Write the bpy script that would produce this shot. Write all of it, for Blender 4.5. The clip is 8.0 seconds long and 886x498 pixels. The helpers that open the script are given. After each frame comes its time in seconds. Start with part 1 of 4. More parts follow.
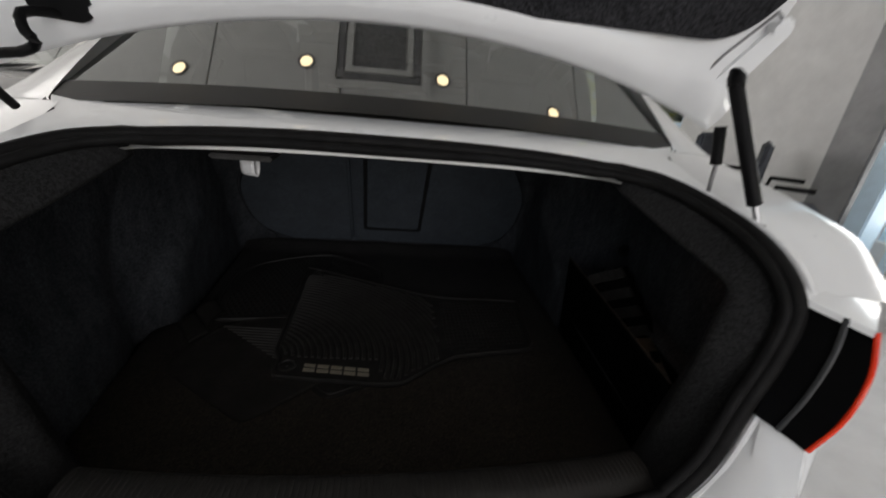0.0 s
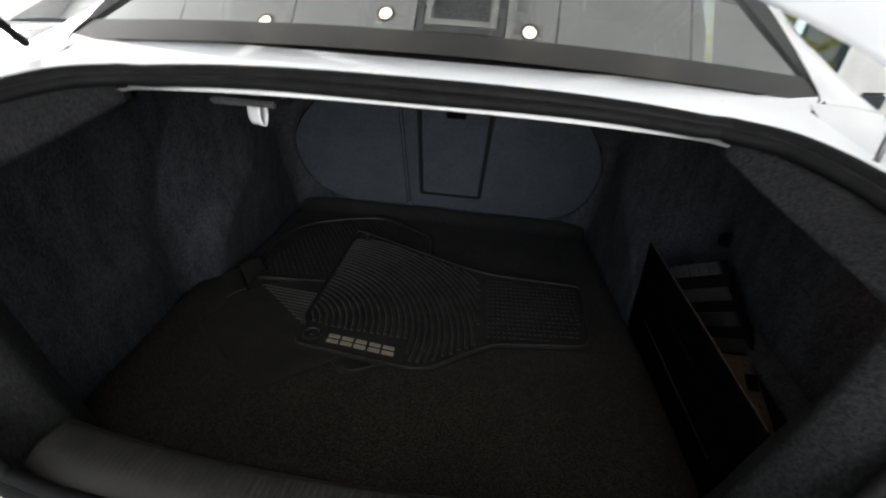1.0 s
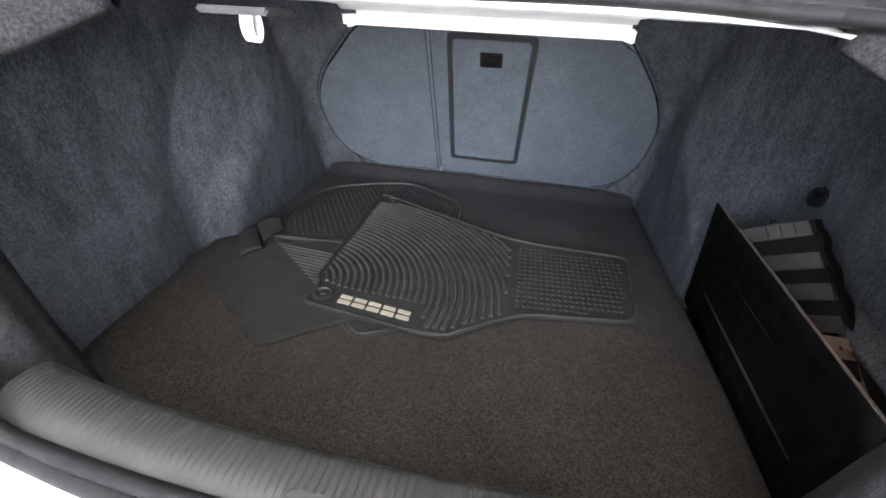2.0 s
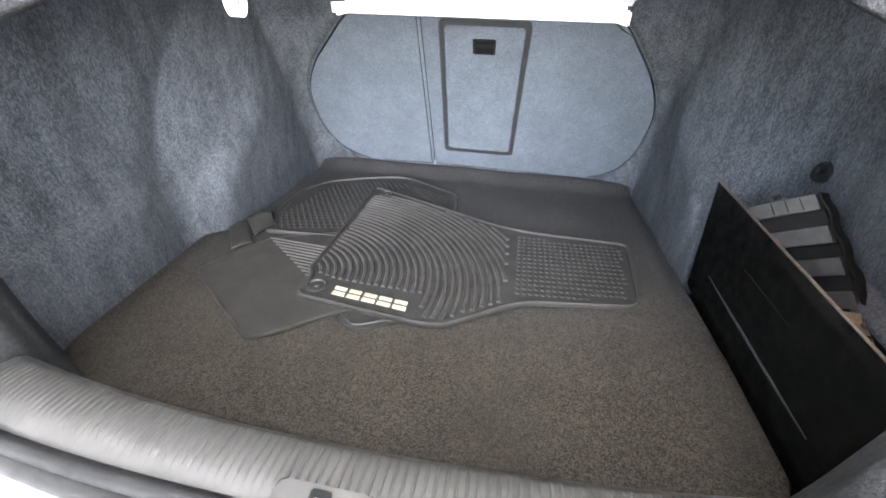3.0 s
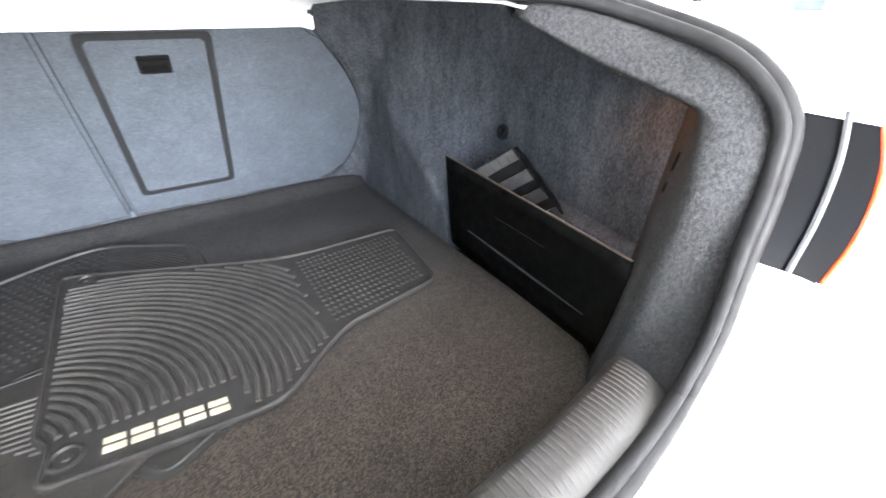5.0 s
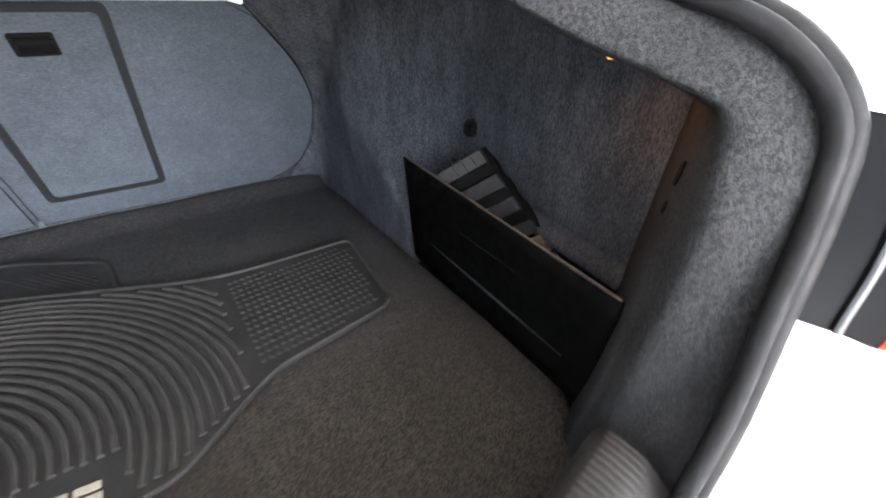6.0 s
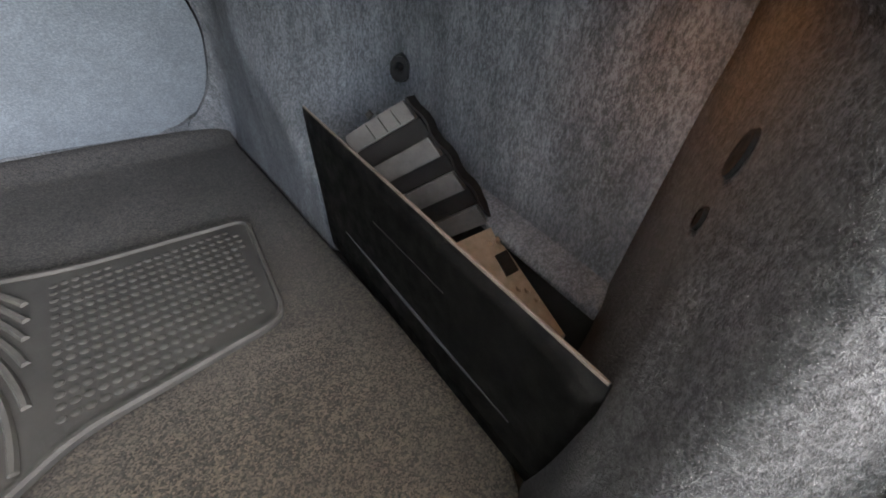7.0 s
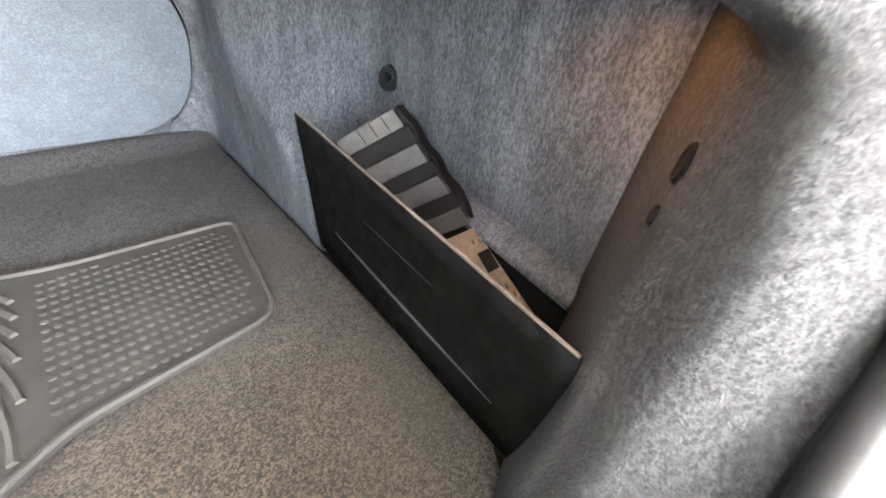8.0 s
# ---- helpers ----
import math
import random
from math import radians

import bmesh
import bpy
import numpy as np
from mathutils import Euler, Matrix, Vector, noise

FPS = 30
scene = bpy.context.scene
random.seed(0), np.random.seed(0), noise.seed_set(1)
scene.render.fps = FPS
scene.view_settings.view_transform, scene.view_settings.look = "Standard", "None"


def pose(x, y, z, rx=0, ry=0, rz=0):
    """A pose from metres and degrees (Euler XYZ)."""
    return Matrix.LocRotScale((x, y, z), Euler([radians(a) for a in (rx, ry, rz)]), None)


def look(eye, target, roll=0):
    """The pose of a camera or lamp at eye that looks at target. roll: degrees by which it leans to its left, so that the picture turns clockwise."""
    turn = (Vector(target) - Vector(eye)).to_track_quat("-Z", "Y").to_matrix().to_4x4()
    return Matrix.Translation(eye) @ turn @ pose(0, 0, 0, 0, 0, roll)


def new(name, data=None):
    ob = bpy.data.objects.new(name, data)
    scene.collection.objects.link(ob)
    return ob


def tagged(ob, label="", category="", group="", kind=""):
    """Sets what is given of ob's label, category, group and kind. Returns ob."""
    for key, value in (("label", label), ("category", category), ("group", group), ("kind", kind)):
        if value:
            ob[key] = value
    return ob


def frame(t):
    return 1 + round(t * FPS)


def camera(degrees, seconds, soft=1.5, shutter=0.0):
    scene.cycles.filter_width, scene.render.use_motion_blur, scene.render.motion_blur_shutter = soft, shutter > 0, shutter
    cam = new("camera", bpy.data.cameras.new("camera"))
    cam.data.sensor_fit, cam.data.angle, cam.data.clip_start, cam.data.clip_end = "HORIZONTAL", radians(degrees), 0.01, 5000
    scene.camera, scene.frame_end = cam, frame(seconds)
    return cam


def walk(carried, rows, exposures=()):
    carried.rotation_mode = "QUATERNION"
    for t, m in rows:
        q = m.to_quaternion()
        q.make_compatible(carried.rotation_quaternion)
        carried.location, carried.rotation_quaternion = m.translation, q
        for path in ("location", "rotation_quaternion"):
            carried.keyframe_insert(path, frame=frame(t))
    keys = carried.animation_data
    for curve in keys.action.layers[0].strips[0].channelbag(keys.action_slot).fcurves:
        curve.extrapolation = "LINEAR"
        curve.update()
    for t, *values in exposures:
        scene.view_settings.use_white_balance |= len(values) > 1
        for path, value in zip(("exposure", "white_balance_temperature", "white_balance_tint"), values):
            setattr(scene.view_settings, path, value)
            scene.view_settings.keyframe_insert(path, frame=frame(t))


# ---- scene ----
cam = camera(96.3, 8.0, soft=1.7, shutter=0.5)
PATH = [
    (0, (-0.002, -0.201, 1.168), (0.274, 1.628, 0.408), 5.7),
    (0.5, (0.037, -0.137, 1.166), (0.108, 1.626, 0.226), 2.1),
    (1, (0.095, -0.076, 1.132), (-0.022, 1.683, 0.188), 4.6),
    (1.5, (0.129, -0.034, 1.046), (-0.148, 1.646, -0.002), 4.4),
    (1.7, (0.127, -0.020, 1.041), (-0.176, 1.669, 0.014), 3.5),
    (3, (0.123, -0.009, 0.996), (-0.158, 1.699, -0.006), 2.2),
    (3.5, (0.122, -0.029, 1.021), (-0.131, 1.694, 0.037), 3.4),
    (4, (0.059, -0.028, 1.036), (0.318, 1.72, 0.098), 5.6),
    (4.5, (0.006, 0.009, 1.035), (0.798, 1.518, -0.013), -0.1),
    (5, (0.011, 0.055, 1.028), (0.975, 1.478, 0.005), -0.1),
    (5.2, (0.015, 0.070, 1.016), (1.046, 1.438, -0.016), 0.8),
    (6.3, (0.211, 0.175, 0.994), (1.197, 1.537, -0.090), 0.9),
    (6.5, (0.261, 0.204, 0.963), (1.239, 1.521, -0.18), 2.7),
    (7, (0.319, 0.254, 0.933), (1.359, 1.45, -0.288), 4.0),
    (7.5, (0.316, 0.253, 0.925), (1.407, 1.414, -0.283), 5.5),
    (8, (0.287, 0.237, 0.946), (1.43, 1.369, -0.242), 6.7),
]
EXPOSURES = [
    (0, -0.5, 6900, 12), (0.5, 0.0, 6750, 11), (1.0, 0.85, 6600, 10), (1.5, 2.35, 6400, 12), (3.0, 4.85, 6450, 11), (3.5, 4.95, 6450, 11), (4.0, 5.05, 6450, 11),
    (4.5, 5.1, 6450, 11), (5.0, 4.75, 6450, 11), (6.5, 3.65, 6550, 13), (7.0, 4.65, 6850, 11), (7.5, 5.75, 6950, 11), (8.0, 5.85, 6950, 11),
]
walk(cam, [(t, look(eye, target, roll)) for t, eye, target, roll in PATH], EXPOSURES)

# ---- world and light ----
world = bpy.data.worlds.new("sky")
scene.world = world
world.use_nodes = True
wn = world.node_tree
sky = wn.nodes.new("ShaderNodeTexSky")
sky.sky_type, sky.sun_disc = "NISHITA", False
sky.sun_elevation, sky.sun_rotation = radians(48), radians(150)
wn.nodes["Background"].inputs[1].default_value = 0.12
wn.links.new(sky.outputs[0], wn.nodes["Background"].inputs[0])

sun = new("sun", bpy.data.lights.new("sun", "SUN"))
sun.data.energy, sun.data.angle, sun.data.color = 2.5, radians(0.6), (1.0, 0.95, 0.87)
sun.matrix_world = look((0, 0, 20), (-6, 10, 0))

# daylight of the showroom front, standing in its glazed opening behind the car
front_light = new("front_daylight", bpy.data.lights.new("front_daylight", "AREA"))
front_light.data.shape, front_light.data.size, front_light.data.size_y = "RECTANGLE", 2.9, 2.4
front_light.data.energy, front_light.data.color = 86, (0.98, 0.97, 0.98)
front_light.matrix_world = look((0.55, -3.7, 2.0), (0.45, 0, 1.9))

# added fill lamp in an unseen side opening, brightens far wall and ceiling
side_fill = new("side_fill_lamp", bpy.data.lights.new("side_fill_lamp", "AREA"))
side_fill.data.shape, side_fill.data.size, side_fill.data.size_y = "RECTANGLE", 2.9, 1.6
side_fill.data.energy, side_fill.data.color = 350, (0.98, 0.98, 1.0)
side_fill.matrix_world = look((-6.45, 4.0, 1.75), (0, 4.0, 1.8))

# daylight of the tall window on the other side
east_light = new("east_daylight", bpy.data.lights.new("east_daylight", "AREA"))
east_light.data.shape, east_light.data.size, east_light.data.size_y = "RECTANGLE", 1.9, 2.2
east_light.data.energy, east_light.data.color = 70, (0.97, 0.98, 1.0)
east_light.matrix_world = look((4.28, 1.62, 1.5), (0, 1.9, 2.2))

# ---- materials ----
def mat(name, color, rough=0.6, metal=0.0, coat=0.0, spec=0.5):
    m = bpy.data.materials.new(name)
    m.use_nodes = True
    b = m.node_tree.nodes["Principled BSDF"]
    b.inputs["Base Color"].default_value = (*color, 1)
    b.inputs["Roughness"].default_value = rough
    b.inputs["Metallic"].default_value = metal
    b.inputs["Coat Weight"].default_value = coat
    b.inputs["Coat Roughness"].default_value = 0.05
    b.inputs["Specular IOR Level"].default_value = spec
    return m


def node(m, kind, **sockets):
    n = m.node_tree.nodes.new(kind)
    for key, value in sockets.items():
        n.inputs[key.replace("_", " ")].default_value = value
    return n


def wire(m, a, out, b, inp):
    m.node_tree.links.new(a.outputs[out], b.inputs[inp])


def place_coords(m, stretch=(1, 1, 1)):
    geo = m.node_tree.nodes.new("ShaderNodeNewGeometry")
    mp = node(m, "ShaderNodeMapping", Scale=stretch)
    wire(m, geo, "Position", mp, "Vector")
    return mp


def ramp(m, src, out, stops):
    r = m.node_tree.nodes.new("ShaderNodeValToRGB")
    els = r.color_ramp.elements
    while len(els) < len(stops):
        els.new(0.5)
    for e, (p, c) in zip(els, stops):
        e.position, e.color = p, (*c, 1)
    wire(m, src, out, r, "Fac")
    return r


def bump(m, src, out, strength, distance):
    b = node(m, "ShaderNodeBump", Strength=strength, Distance=distance)
    wire(m, src, out, b, "Height")
    wire(m, b, "Normal", m.node_tree.nodes["Principled BSDF"], "Normal")
    return b


def felt(name, mid, spread, scale, stretch=(1, 1, 1), relief=0.6, blotch=0.25, warm=0.0, streak=0.0, crisp=1.0, mottle=0.0, fleck=0.0, cells=300.0):
    """Needle-punched carpet: fine fibres of several greys, softly matted in patches."""
    m = mat(name, mid, 0.95, spec=0.08)
    p = m.node_tree.nodes["Principled BSDF"]
    co = place_coords(m, stretch)
    fine = node(m, "ShaderNodeTexNoise", Scale=scale, Detail=2.0, Roughness=0.8)
    tuft = node(m, "ShaderNodeTexNoise", Scale=scale * 3.1, Detail=2.0, Roughness=0.8)
    big = node(m, "ShaderNodeTexNoise", Scale=11.0, Detail=3.0, Roughness=0.6)
    for n in (fine, tuft, big):
        wire(m, co, "Vector", n, "Vector")
    blend = m.node_tree.nodes.new("ShaderNodeMix")
    blend.inputs[0].default_value = 0.5
    m.node_tree.links.new(fine.outputs["Fac"], blend.inputs[2])
    m.node_tree.links.new(tuft.outputs["Fac"], blend.inputs[3])
    if fleck:
        tufts = node(m, "ShaderNodeTexVoronoi", Scale=cells)
        wire(m, co, "Vector", tufts, "Vector")
        grey = node(m, "ShaderNodeSeparateColor")
        wire(m, tufts, "Color", grey, "Color")
        mixed = m.node_tree.nodes.new("ShaderNodeMix")
        mixed.inputs[0].default_value = fleck
        m.node_tree.links.new(blend.outputs[0], mixed.inputs[2])
        m.node_tree.links.new(grey.outputs[0], mixed.inputs[3])
        blend = mixed
    low = tuple(ch * (1 - spread) for ch in mid)
    high = tuple(ch * (1 + 1.9 * spread) * k for ch, k in zip(mid, (1 + warm, 1, 1 - warm)))
    if mottle:
        patch = node(m, "ShaderNodeTexNoise", Scale=55.0, Detail=4.0, Roughness=0.7)
        wire(m, co, "Vector", patch, "Vector")
        lift = node(m, "ShaderNodeMath")
        lift.operation = "MULTIPLY_ADD"
        lift.inputs[1].default_value, lift.inputs[2].default_value = mottle, -0.5 * mottle
        m.node_tree.links.new(patch.outputs["Fac"], lift.inputs[0])
        total = node(m, "ShaderNodeMath")
        m.node_tree.links.new(blend.outputs[0], total.inputs[0])
        m.node_tree.links.new(lift.outputs[0], total.inputs[1])
        blend = total
    c = ramp(m, blend, 0, [(0.49 - 0.08 * crisp, low), (0.49, mid), (0.49 + 0.11 * crisp, high)])
    v = ramp(m, big, "Fac", [(0.3, (1 - blotch,) * 3), (0.7, (1 + blotch * 0.4,) * 3)])
    if streak:
        long = node(m, "ShaderNodeTexNoise", Scale=34.0, Detail=3.0, Roughness=0.65)
        wire(m, place_coords(m, (1, 1, 0.22)), "Vector", long, "Vector")
        lines = ramp(m, long, "Fac", [(0.36, (1 - streak,) * 3), (0.64, (1 + streak,) * 3)])
        both = m.node_tree.nodes.new("ShaderNodeMix")
        both.data_type, both.blend_type = "RGBA", "MULTIPLY"
        both.inputs[0].default_value = 1.0
        m.node_tree.links.new(v.outputs[0], both.inputs[6])
        m.node_tree.links.new(lines.outputs[0], both.inputs[7])
        v = both
    mix = m.node_tree.nodes.new("ShaderNodeMix")
    mix.data_type, mix.blend_type = "RGBA", "MULTIPLY"
    mix.inputs[0].default_value = 1.0
    m.node_tree.links.new(c.outputs[0], mix.inputs[6])
    m.node_tree.links.new(v.outputs[2 if streak else 0], mix.inputs[7])
    m.node_tree.links.new(mix.outputs[2], p.inputs["Base Color"])
    bump(m, blend, 0, relief, 0.003)
    return m


def worn(name, color, rough, spread=0.12, scale=30, relief=0.1, metal=0.0, coat=0.0, fine=600, vary=0.3, spec=0.5):
    """A moulded or painted surface with fine grain, smudges and uneven gloss."""
    m = mat(name, color, rough, metal, coat, spec)
    p = m.node_tree.nodes["Principled BSDF"]
    co = place_coords(m)
    big = node(m, "ShaderNodeTexNoise", Scale=scale, Detail=5.0, Roughness=0.65)
    small = node(m, "ShaderNodeTexNoise", Scale=fine, Detail=2.0)
    wire(m, co, "Vector", big, "Vector")
    wire(m, co, "Vector", small, "Vector")
    lo, hi = [tuple(max(0, ch * k) for ch in color) for k in (1 - vary, 1 + vary * 0.6)]
    c = ramp(m, big, "Fac", [(0.3, lo), (0.7, hi)])
    m.node_tree.links.new(c.outputs[0], p.inputs["Base Color"])
    r = ramp(m, big, "Fac", [(0.3, (min(1, rough + spread),) * 3), (0.7, (max(0, rough - spread),) * 3)])
    m.node_tree.links.new(r.outputs[0], p.inputs["Roughness"])
    bump(m, small, "Fac", relief, 0.001)
    return m


LINING = felt("grey_felt_lining", (0.0362, 0.0390, 0.0440), 0.38, 290, (1, 1, 0.45), blotch=0.30, streak=0.16, mottle=0.20, crisp=0.95, fleck=0.05, cells=400)
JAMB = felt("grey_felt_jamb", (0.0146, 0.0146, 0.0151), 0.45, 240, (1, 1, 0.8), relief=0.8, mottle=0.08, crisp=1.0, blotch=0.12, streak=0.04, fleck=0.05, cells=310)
SEATFELT = felt("grey_seat_felt", (0.048, 0.0557, 0.0655), 0.22, 300, relief=0.35, blotch=0.14, mottle=0.15)
FLOORFELT = felt("brown_grey_carpet", (0.0156, 0.0147, 0.0138), 0.62, 520, relief=0.35, blotch=0.18, warm=0.14, crisp=1.35, mottle=0.10, fleck=0.24, cells=540)
# light put into the pile's colour: warm near the sill, paler and bluer inside
carpet_tree = FLOORFELT.node_tree
tint_at = place_coords(FLOORFELT)
tint_y = FLOORFELT.node_tree.nodes.new("ShaderNodeSeparateXYZ")
wire(FLOORFELT, tint_at, "Vector", tint_y, "Vector")
depth_tint = ramp(FLOORFELT, tint_y, "Y", [(0.50, (1.03, 1.0, 0.96)), (0.95, (0.98, 1.08, 1.24))])
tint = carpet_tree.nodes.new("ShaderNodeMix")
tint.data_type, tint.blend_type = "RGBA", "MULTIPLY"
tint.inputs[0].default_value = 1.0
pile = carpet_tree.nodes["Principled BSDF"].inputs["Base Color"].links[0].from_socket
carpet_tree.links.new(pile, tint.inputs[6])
carpet_tree.links.new(depth_tint.outputs[0], tint.inputs[7])
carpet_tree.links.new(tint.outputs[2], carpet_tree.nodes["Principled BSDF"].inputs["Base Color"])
for sheen_felt in (FLOORFELT,):
    p = sheen_felt.node_tree.nodes["Principled BSDF"]
    p.inputs["Sheen Weight"].default_value = 0.004
    p.inputs["Sheen Roughness"].default_value = 0.5
    p.inputs["Sheen Tint"].default_value = (0.8, 0.9, 1.0, 1)
BLACKFELT = felt("black_lid_felt", (0.022, 0.022, 0.024), 0.6, 200)
WHITE = worn("white_car_paint", (0.78, 0.79, 0.80), 0.32, 0.06, 6, 0.0, coat=1.0, vary=0.03)
PRIMER = worn("white_painted_metal", (0.74, 0.74, 0.72), 0.45, 0.1, 14, 0.03, coat=0.3, vary=0.06)
LIPRUBBER = worn("grey_rubber_lip", (0.006, 0.0059, 0.0061), 0.6, 0.1, 40, 0.1, spec=0.1)
RUBBER = worn("black_rubber_seal", (0.0075, 0.0073, 0.0074), 0.5, 0.12, 40, 0.15, spec=0.08)
# ribs and studs lighter than the mat: lit tops put into the colour
RIBRUBBER = worn("lit_rib_rubber", (0.0215, 0.0203, 0.0188), 0.55, 0.12, 18, 0.25, vary=0.35, fine=900, spec=0.3)
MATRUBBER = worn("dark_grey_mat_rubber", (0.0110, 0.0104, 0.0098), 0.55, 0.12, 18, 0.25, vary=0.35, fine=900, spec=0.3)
STUDRUBBER = worn("lit_stud_rubber", (0.0150, 0.0142, 0.0134), 0.72, 0.08, 18, 0.25, vary=0.3, fine=900, spec=0.15)
SILLPLASTIC = worn("grey_grained_plastic", (0.0152, 0.0142, 0.0133), 0.5, 0.1, 24, 0.3, vary=0.2, fine=1400, spec=0.3)
BLACKPLASTIC = worn("black_plastic", (0.0045, 0.0045, 0.005), 0.5, 0.12, 20, 0.1, vary=0.4, spec=0.13)
FRAMEGREY = worn("dark_grey_frame_plastic", (0.0115, 0.012, 0.013), 0.5, 0.1, 30, 0.1, spec=0.3)
DUSTY = worn("dusty_mat_rubber", (0.0140, 0.0130, 0.0118), 0.6, 0.12, 14, 0.3, vary=0.35, fine=900, spec=0.2)
BOARD = worn("black_board", (0.0016, 0.0015, 0.0014), 0.6, 0.12, 45, 0.25, vary=1.2, spec=0.04)
BOARDEDGE = worn("brown_board_edge", (0.040, 0.032, 0.026), 0.7, 0.1, 60, 0.2, spec=0.2)
DARKSLAT = worn("dark_slat_and_shade", (0.0050, 0.0047, 0.0046), 0.8, 0.1, 30, 0.2, spec=0.08)
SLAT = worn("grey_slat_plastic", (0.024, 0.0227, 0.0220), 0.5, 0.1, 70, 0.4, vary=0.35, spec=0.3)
# bracket metal browned and brightened, the trunk lamp's glow put into its colour
BRACKET = worn("warm_lit_bracket", (0.085, 0.066, 0.048), 0.6, 0.15, 60, 0.3, metal=0.2)
CREAM = worn("cream_print", (0.19, 0.17, 0.13), 0.6, 0.1, 60, 0.05, vary=0.12)
STRAP = worn("white_webbing", (0.6, 0.6, 0.6), 0.7, 0.1, 90, 0.3, vary=0.06)
GREYMETAL = worn("grey_metal", (0.35, 0.35, 0.36), 0.4, 0.1, 30, 0.05, metal=0.7)
CHROME = worn("bright_steel", (0.32, 0.32, 0.33), 0.3, 0.08, 60, 0.0, metal=1.0, vary=0.2)
# near-black for the pan, and for shade in gaps, slots and holes
SHADOWPAN = worn("pan_and_gap_shade", (0.004, 0.004, 0.004), 0.9, 0.05, 20, 0.1, spec=0.05)
LAMPBLACK = worn("smoked_lamp_plastic", (0.0022, 0.0022, 0.0024), 0.35, 0.05, 15, 0.0, vary=0.3, spec=0.03)
LAMPGREY = worn("clear_lamp_strip", (0.022, 0.023, 0.025), 0.3, 0.05, 40, 0.0, spec=0.3)
RED = worn("red_lamp_lens", (0.75, 0.04, 0.01), 0.2, 0.05, 25, 0.0, vary=0.12, spec=0.3)
CLEARLENS = worn("clear_lamp_lens", (0.30, 0.29, 0.28), 0.15, 0.05, 25, 0.0, vary=0.15)
CABIN = worn("dark_cabin_cloth", (0.03, 0.03, 0.033), 0.85, 0.05, 20, 0.2)
HEADLINER = worn("beige_headliner", (0.4, 0.39, 0.36), 0.9, 0.05, 20, 0.1, vary=0.1)
FRIT = mat("black_window_border", (0.006, 0.006, 0.006), 0.25, spec=0.2)
TILE = worn("polished_floor_tile", (0.7, 0.7, 0.69), 0.14, 0.05, 2.0, 0.0, vary=0.08)
PLASTER = worn("grey_plaster", (0.68, 0.68, 0.68), 0.85, 0.05, 3.0, 0.1, vary=0.12, fine=80)
WALLWHITE = worn("white_plaster", (0.72, 0.72, 0.70), 0.85, 0.05, 3.0, 0.1, vary=0.06, fine=80)
COLUMN = worn("dark_grey_paint", (0.26, 0.26, 0.265), 0.6, 0.1, 5.0, 0.1, vary=0.2)
BLUEFRAME = worn("pale_blue_paint", (0.58, 0.74, 0.86), 0.45, 0.08, 10, 0.05, vary=0.08)
PANEL = worn("ceiling_panel", (0.74, 0.74, 0.72), 0.8, 0.05, 4, 0.05, vary=0.07)
DARKCAR = worn("dark_grey_car_paint", (0.03, 0.032, 0.036), 0.3, 0.05, 6, 0.0, coat=1.0, vary=0.15)
ORANGE = worn("orange_paint", (0.8, 0.25, 0.06), 0.5, 0.1, 8, 0.05)
STEELBLUE = worn("blue_grey_fabric", (0.035, 0.04, 0.05), 0.8, 0.05, 12, 0.2, vary=0.4)


def glow(name, color, power):
    m = bpy.data.materials.new(name)
    m.use_nodes = True
    b = m.node_tree.nodes["Principled BSDF"]
    b.inputs["Base Color"].default_value = (*color, 1)
    b.inputs["Emission Color"].default_value = (*color, 1)
    b.inputs["Emission Strength"].default_value = power
    return m


SPOT = glow("lit_ceiling_spot", (1.0, 0.80, 0.50), 7.0)
BULB = glow("lit_trunk_lamp", (1.0, 0.42, 0.10), 0.14)


def outdoors():
    """Distant planting and bright paving outside the showroom glass."""
    m = glow("outdoor_backdrop", (1, 1, 1), 1.6)
    b = m.node_tree.nodes["Principled BSDF"]
    co = place_coords(m, (1.1, 1.1, 1.6))
    n = node(m, "ShaderNodeTexNoise", Scale=1.6, Detail=4.0)
    wire(m, co, "Vector", n, "Vector")
    c = ramp(m, n, "Fac", [(0.36, (0.16, 0.28, 0.05)), (0.46, (0.75, 0.72, 0.16)), (0.54, (0.95, 0.97, 1.0)), (0.7, (0.9, 0.93, 0.97))])
    m.node_tree.links.new(c.outputs[0], b.inputs["Emission Color"])
    b.inputs["Base Color"].default_value = (0.1, 0.1, 0.1, 1)
    return m


OUTDOORS = outdoors()


def tinted_glass(name, tint, gloss):
    m = bpy.data.materials.new(name)
    m.use_nodes = True
    t = m.node_tree
    t.nodes.remove(t.nodes["Principled BSDF"])
    clear = node(m, "ShaderNodeBsdfTransparent", Color=(*tint, 1))
    shine = node(m, "ShaderNodeBsdfGlossy", Color=(0.95, 0.97, 0.96, 1), Roughness=0.02)
    fres = node(m, "ShaderNodeFresnel", IOR=gloss)
    both = m.node_tree.nodes.new("ShaderNodeMixShader")
    wire(m, fres, 0, both, 0)
    t.links.new(clear.outputs[0], both.inputs[1])
    t.links.new(shine.outputs[0], both.inputs[2])
    t.links.new(both.outputs[0], t.nodes["Material Output"].inputs["Surface"])
    return m


GLASS = tinted_glass("tinted_car_glass", (0.13, 0.145, 0.14), 2.8)
CLEARGLASS = tinted_glass("clear_glass", (0.92, 0.95, 0.94), 1.45)

# ---- building helpers ----
def finish(me, angle=38):
    for p in me.polygons:
        p.use_smooth = True
    me.set_sharp_from_angle(angle=radians(angle))


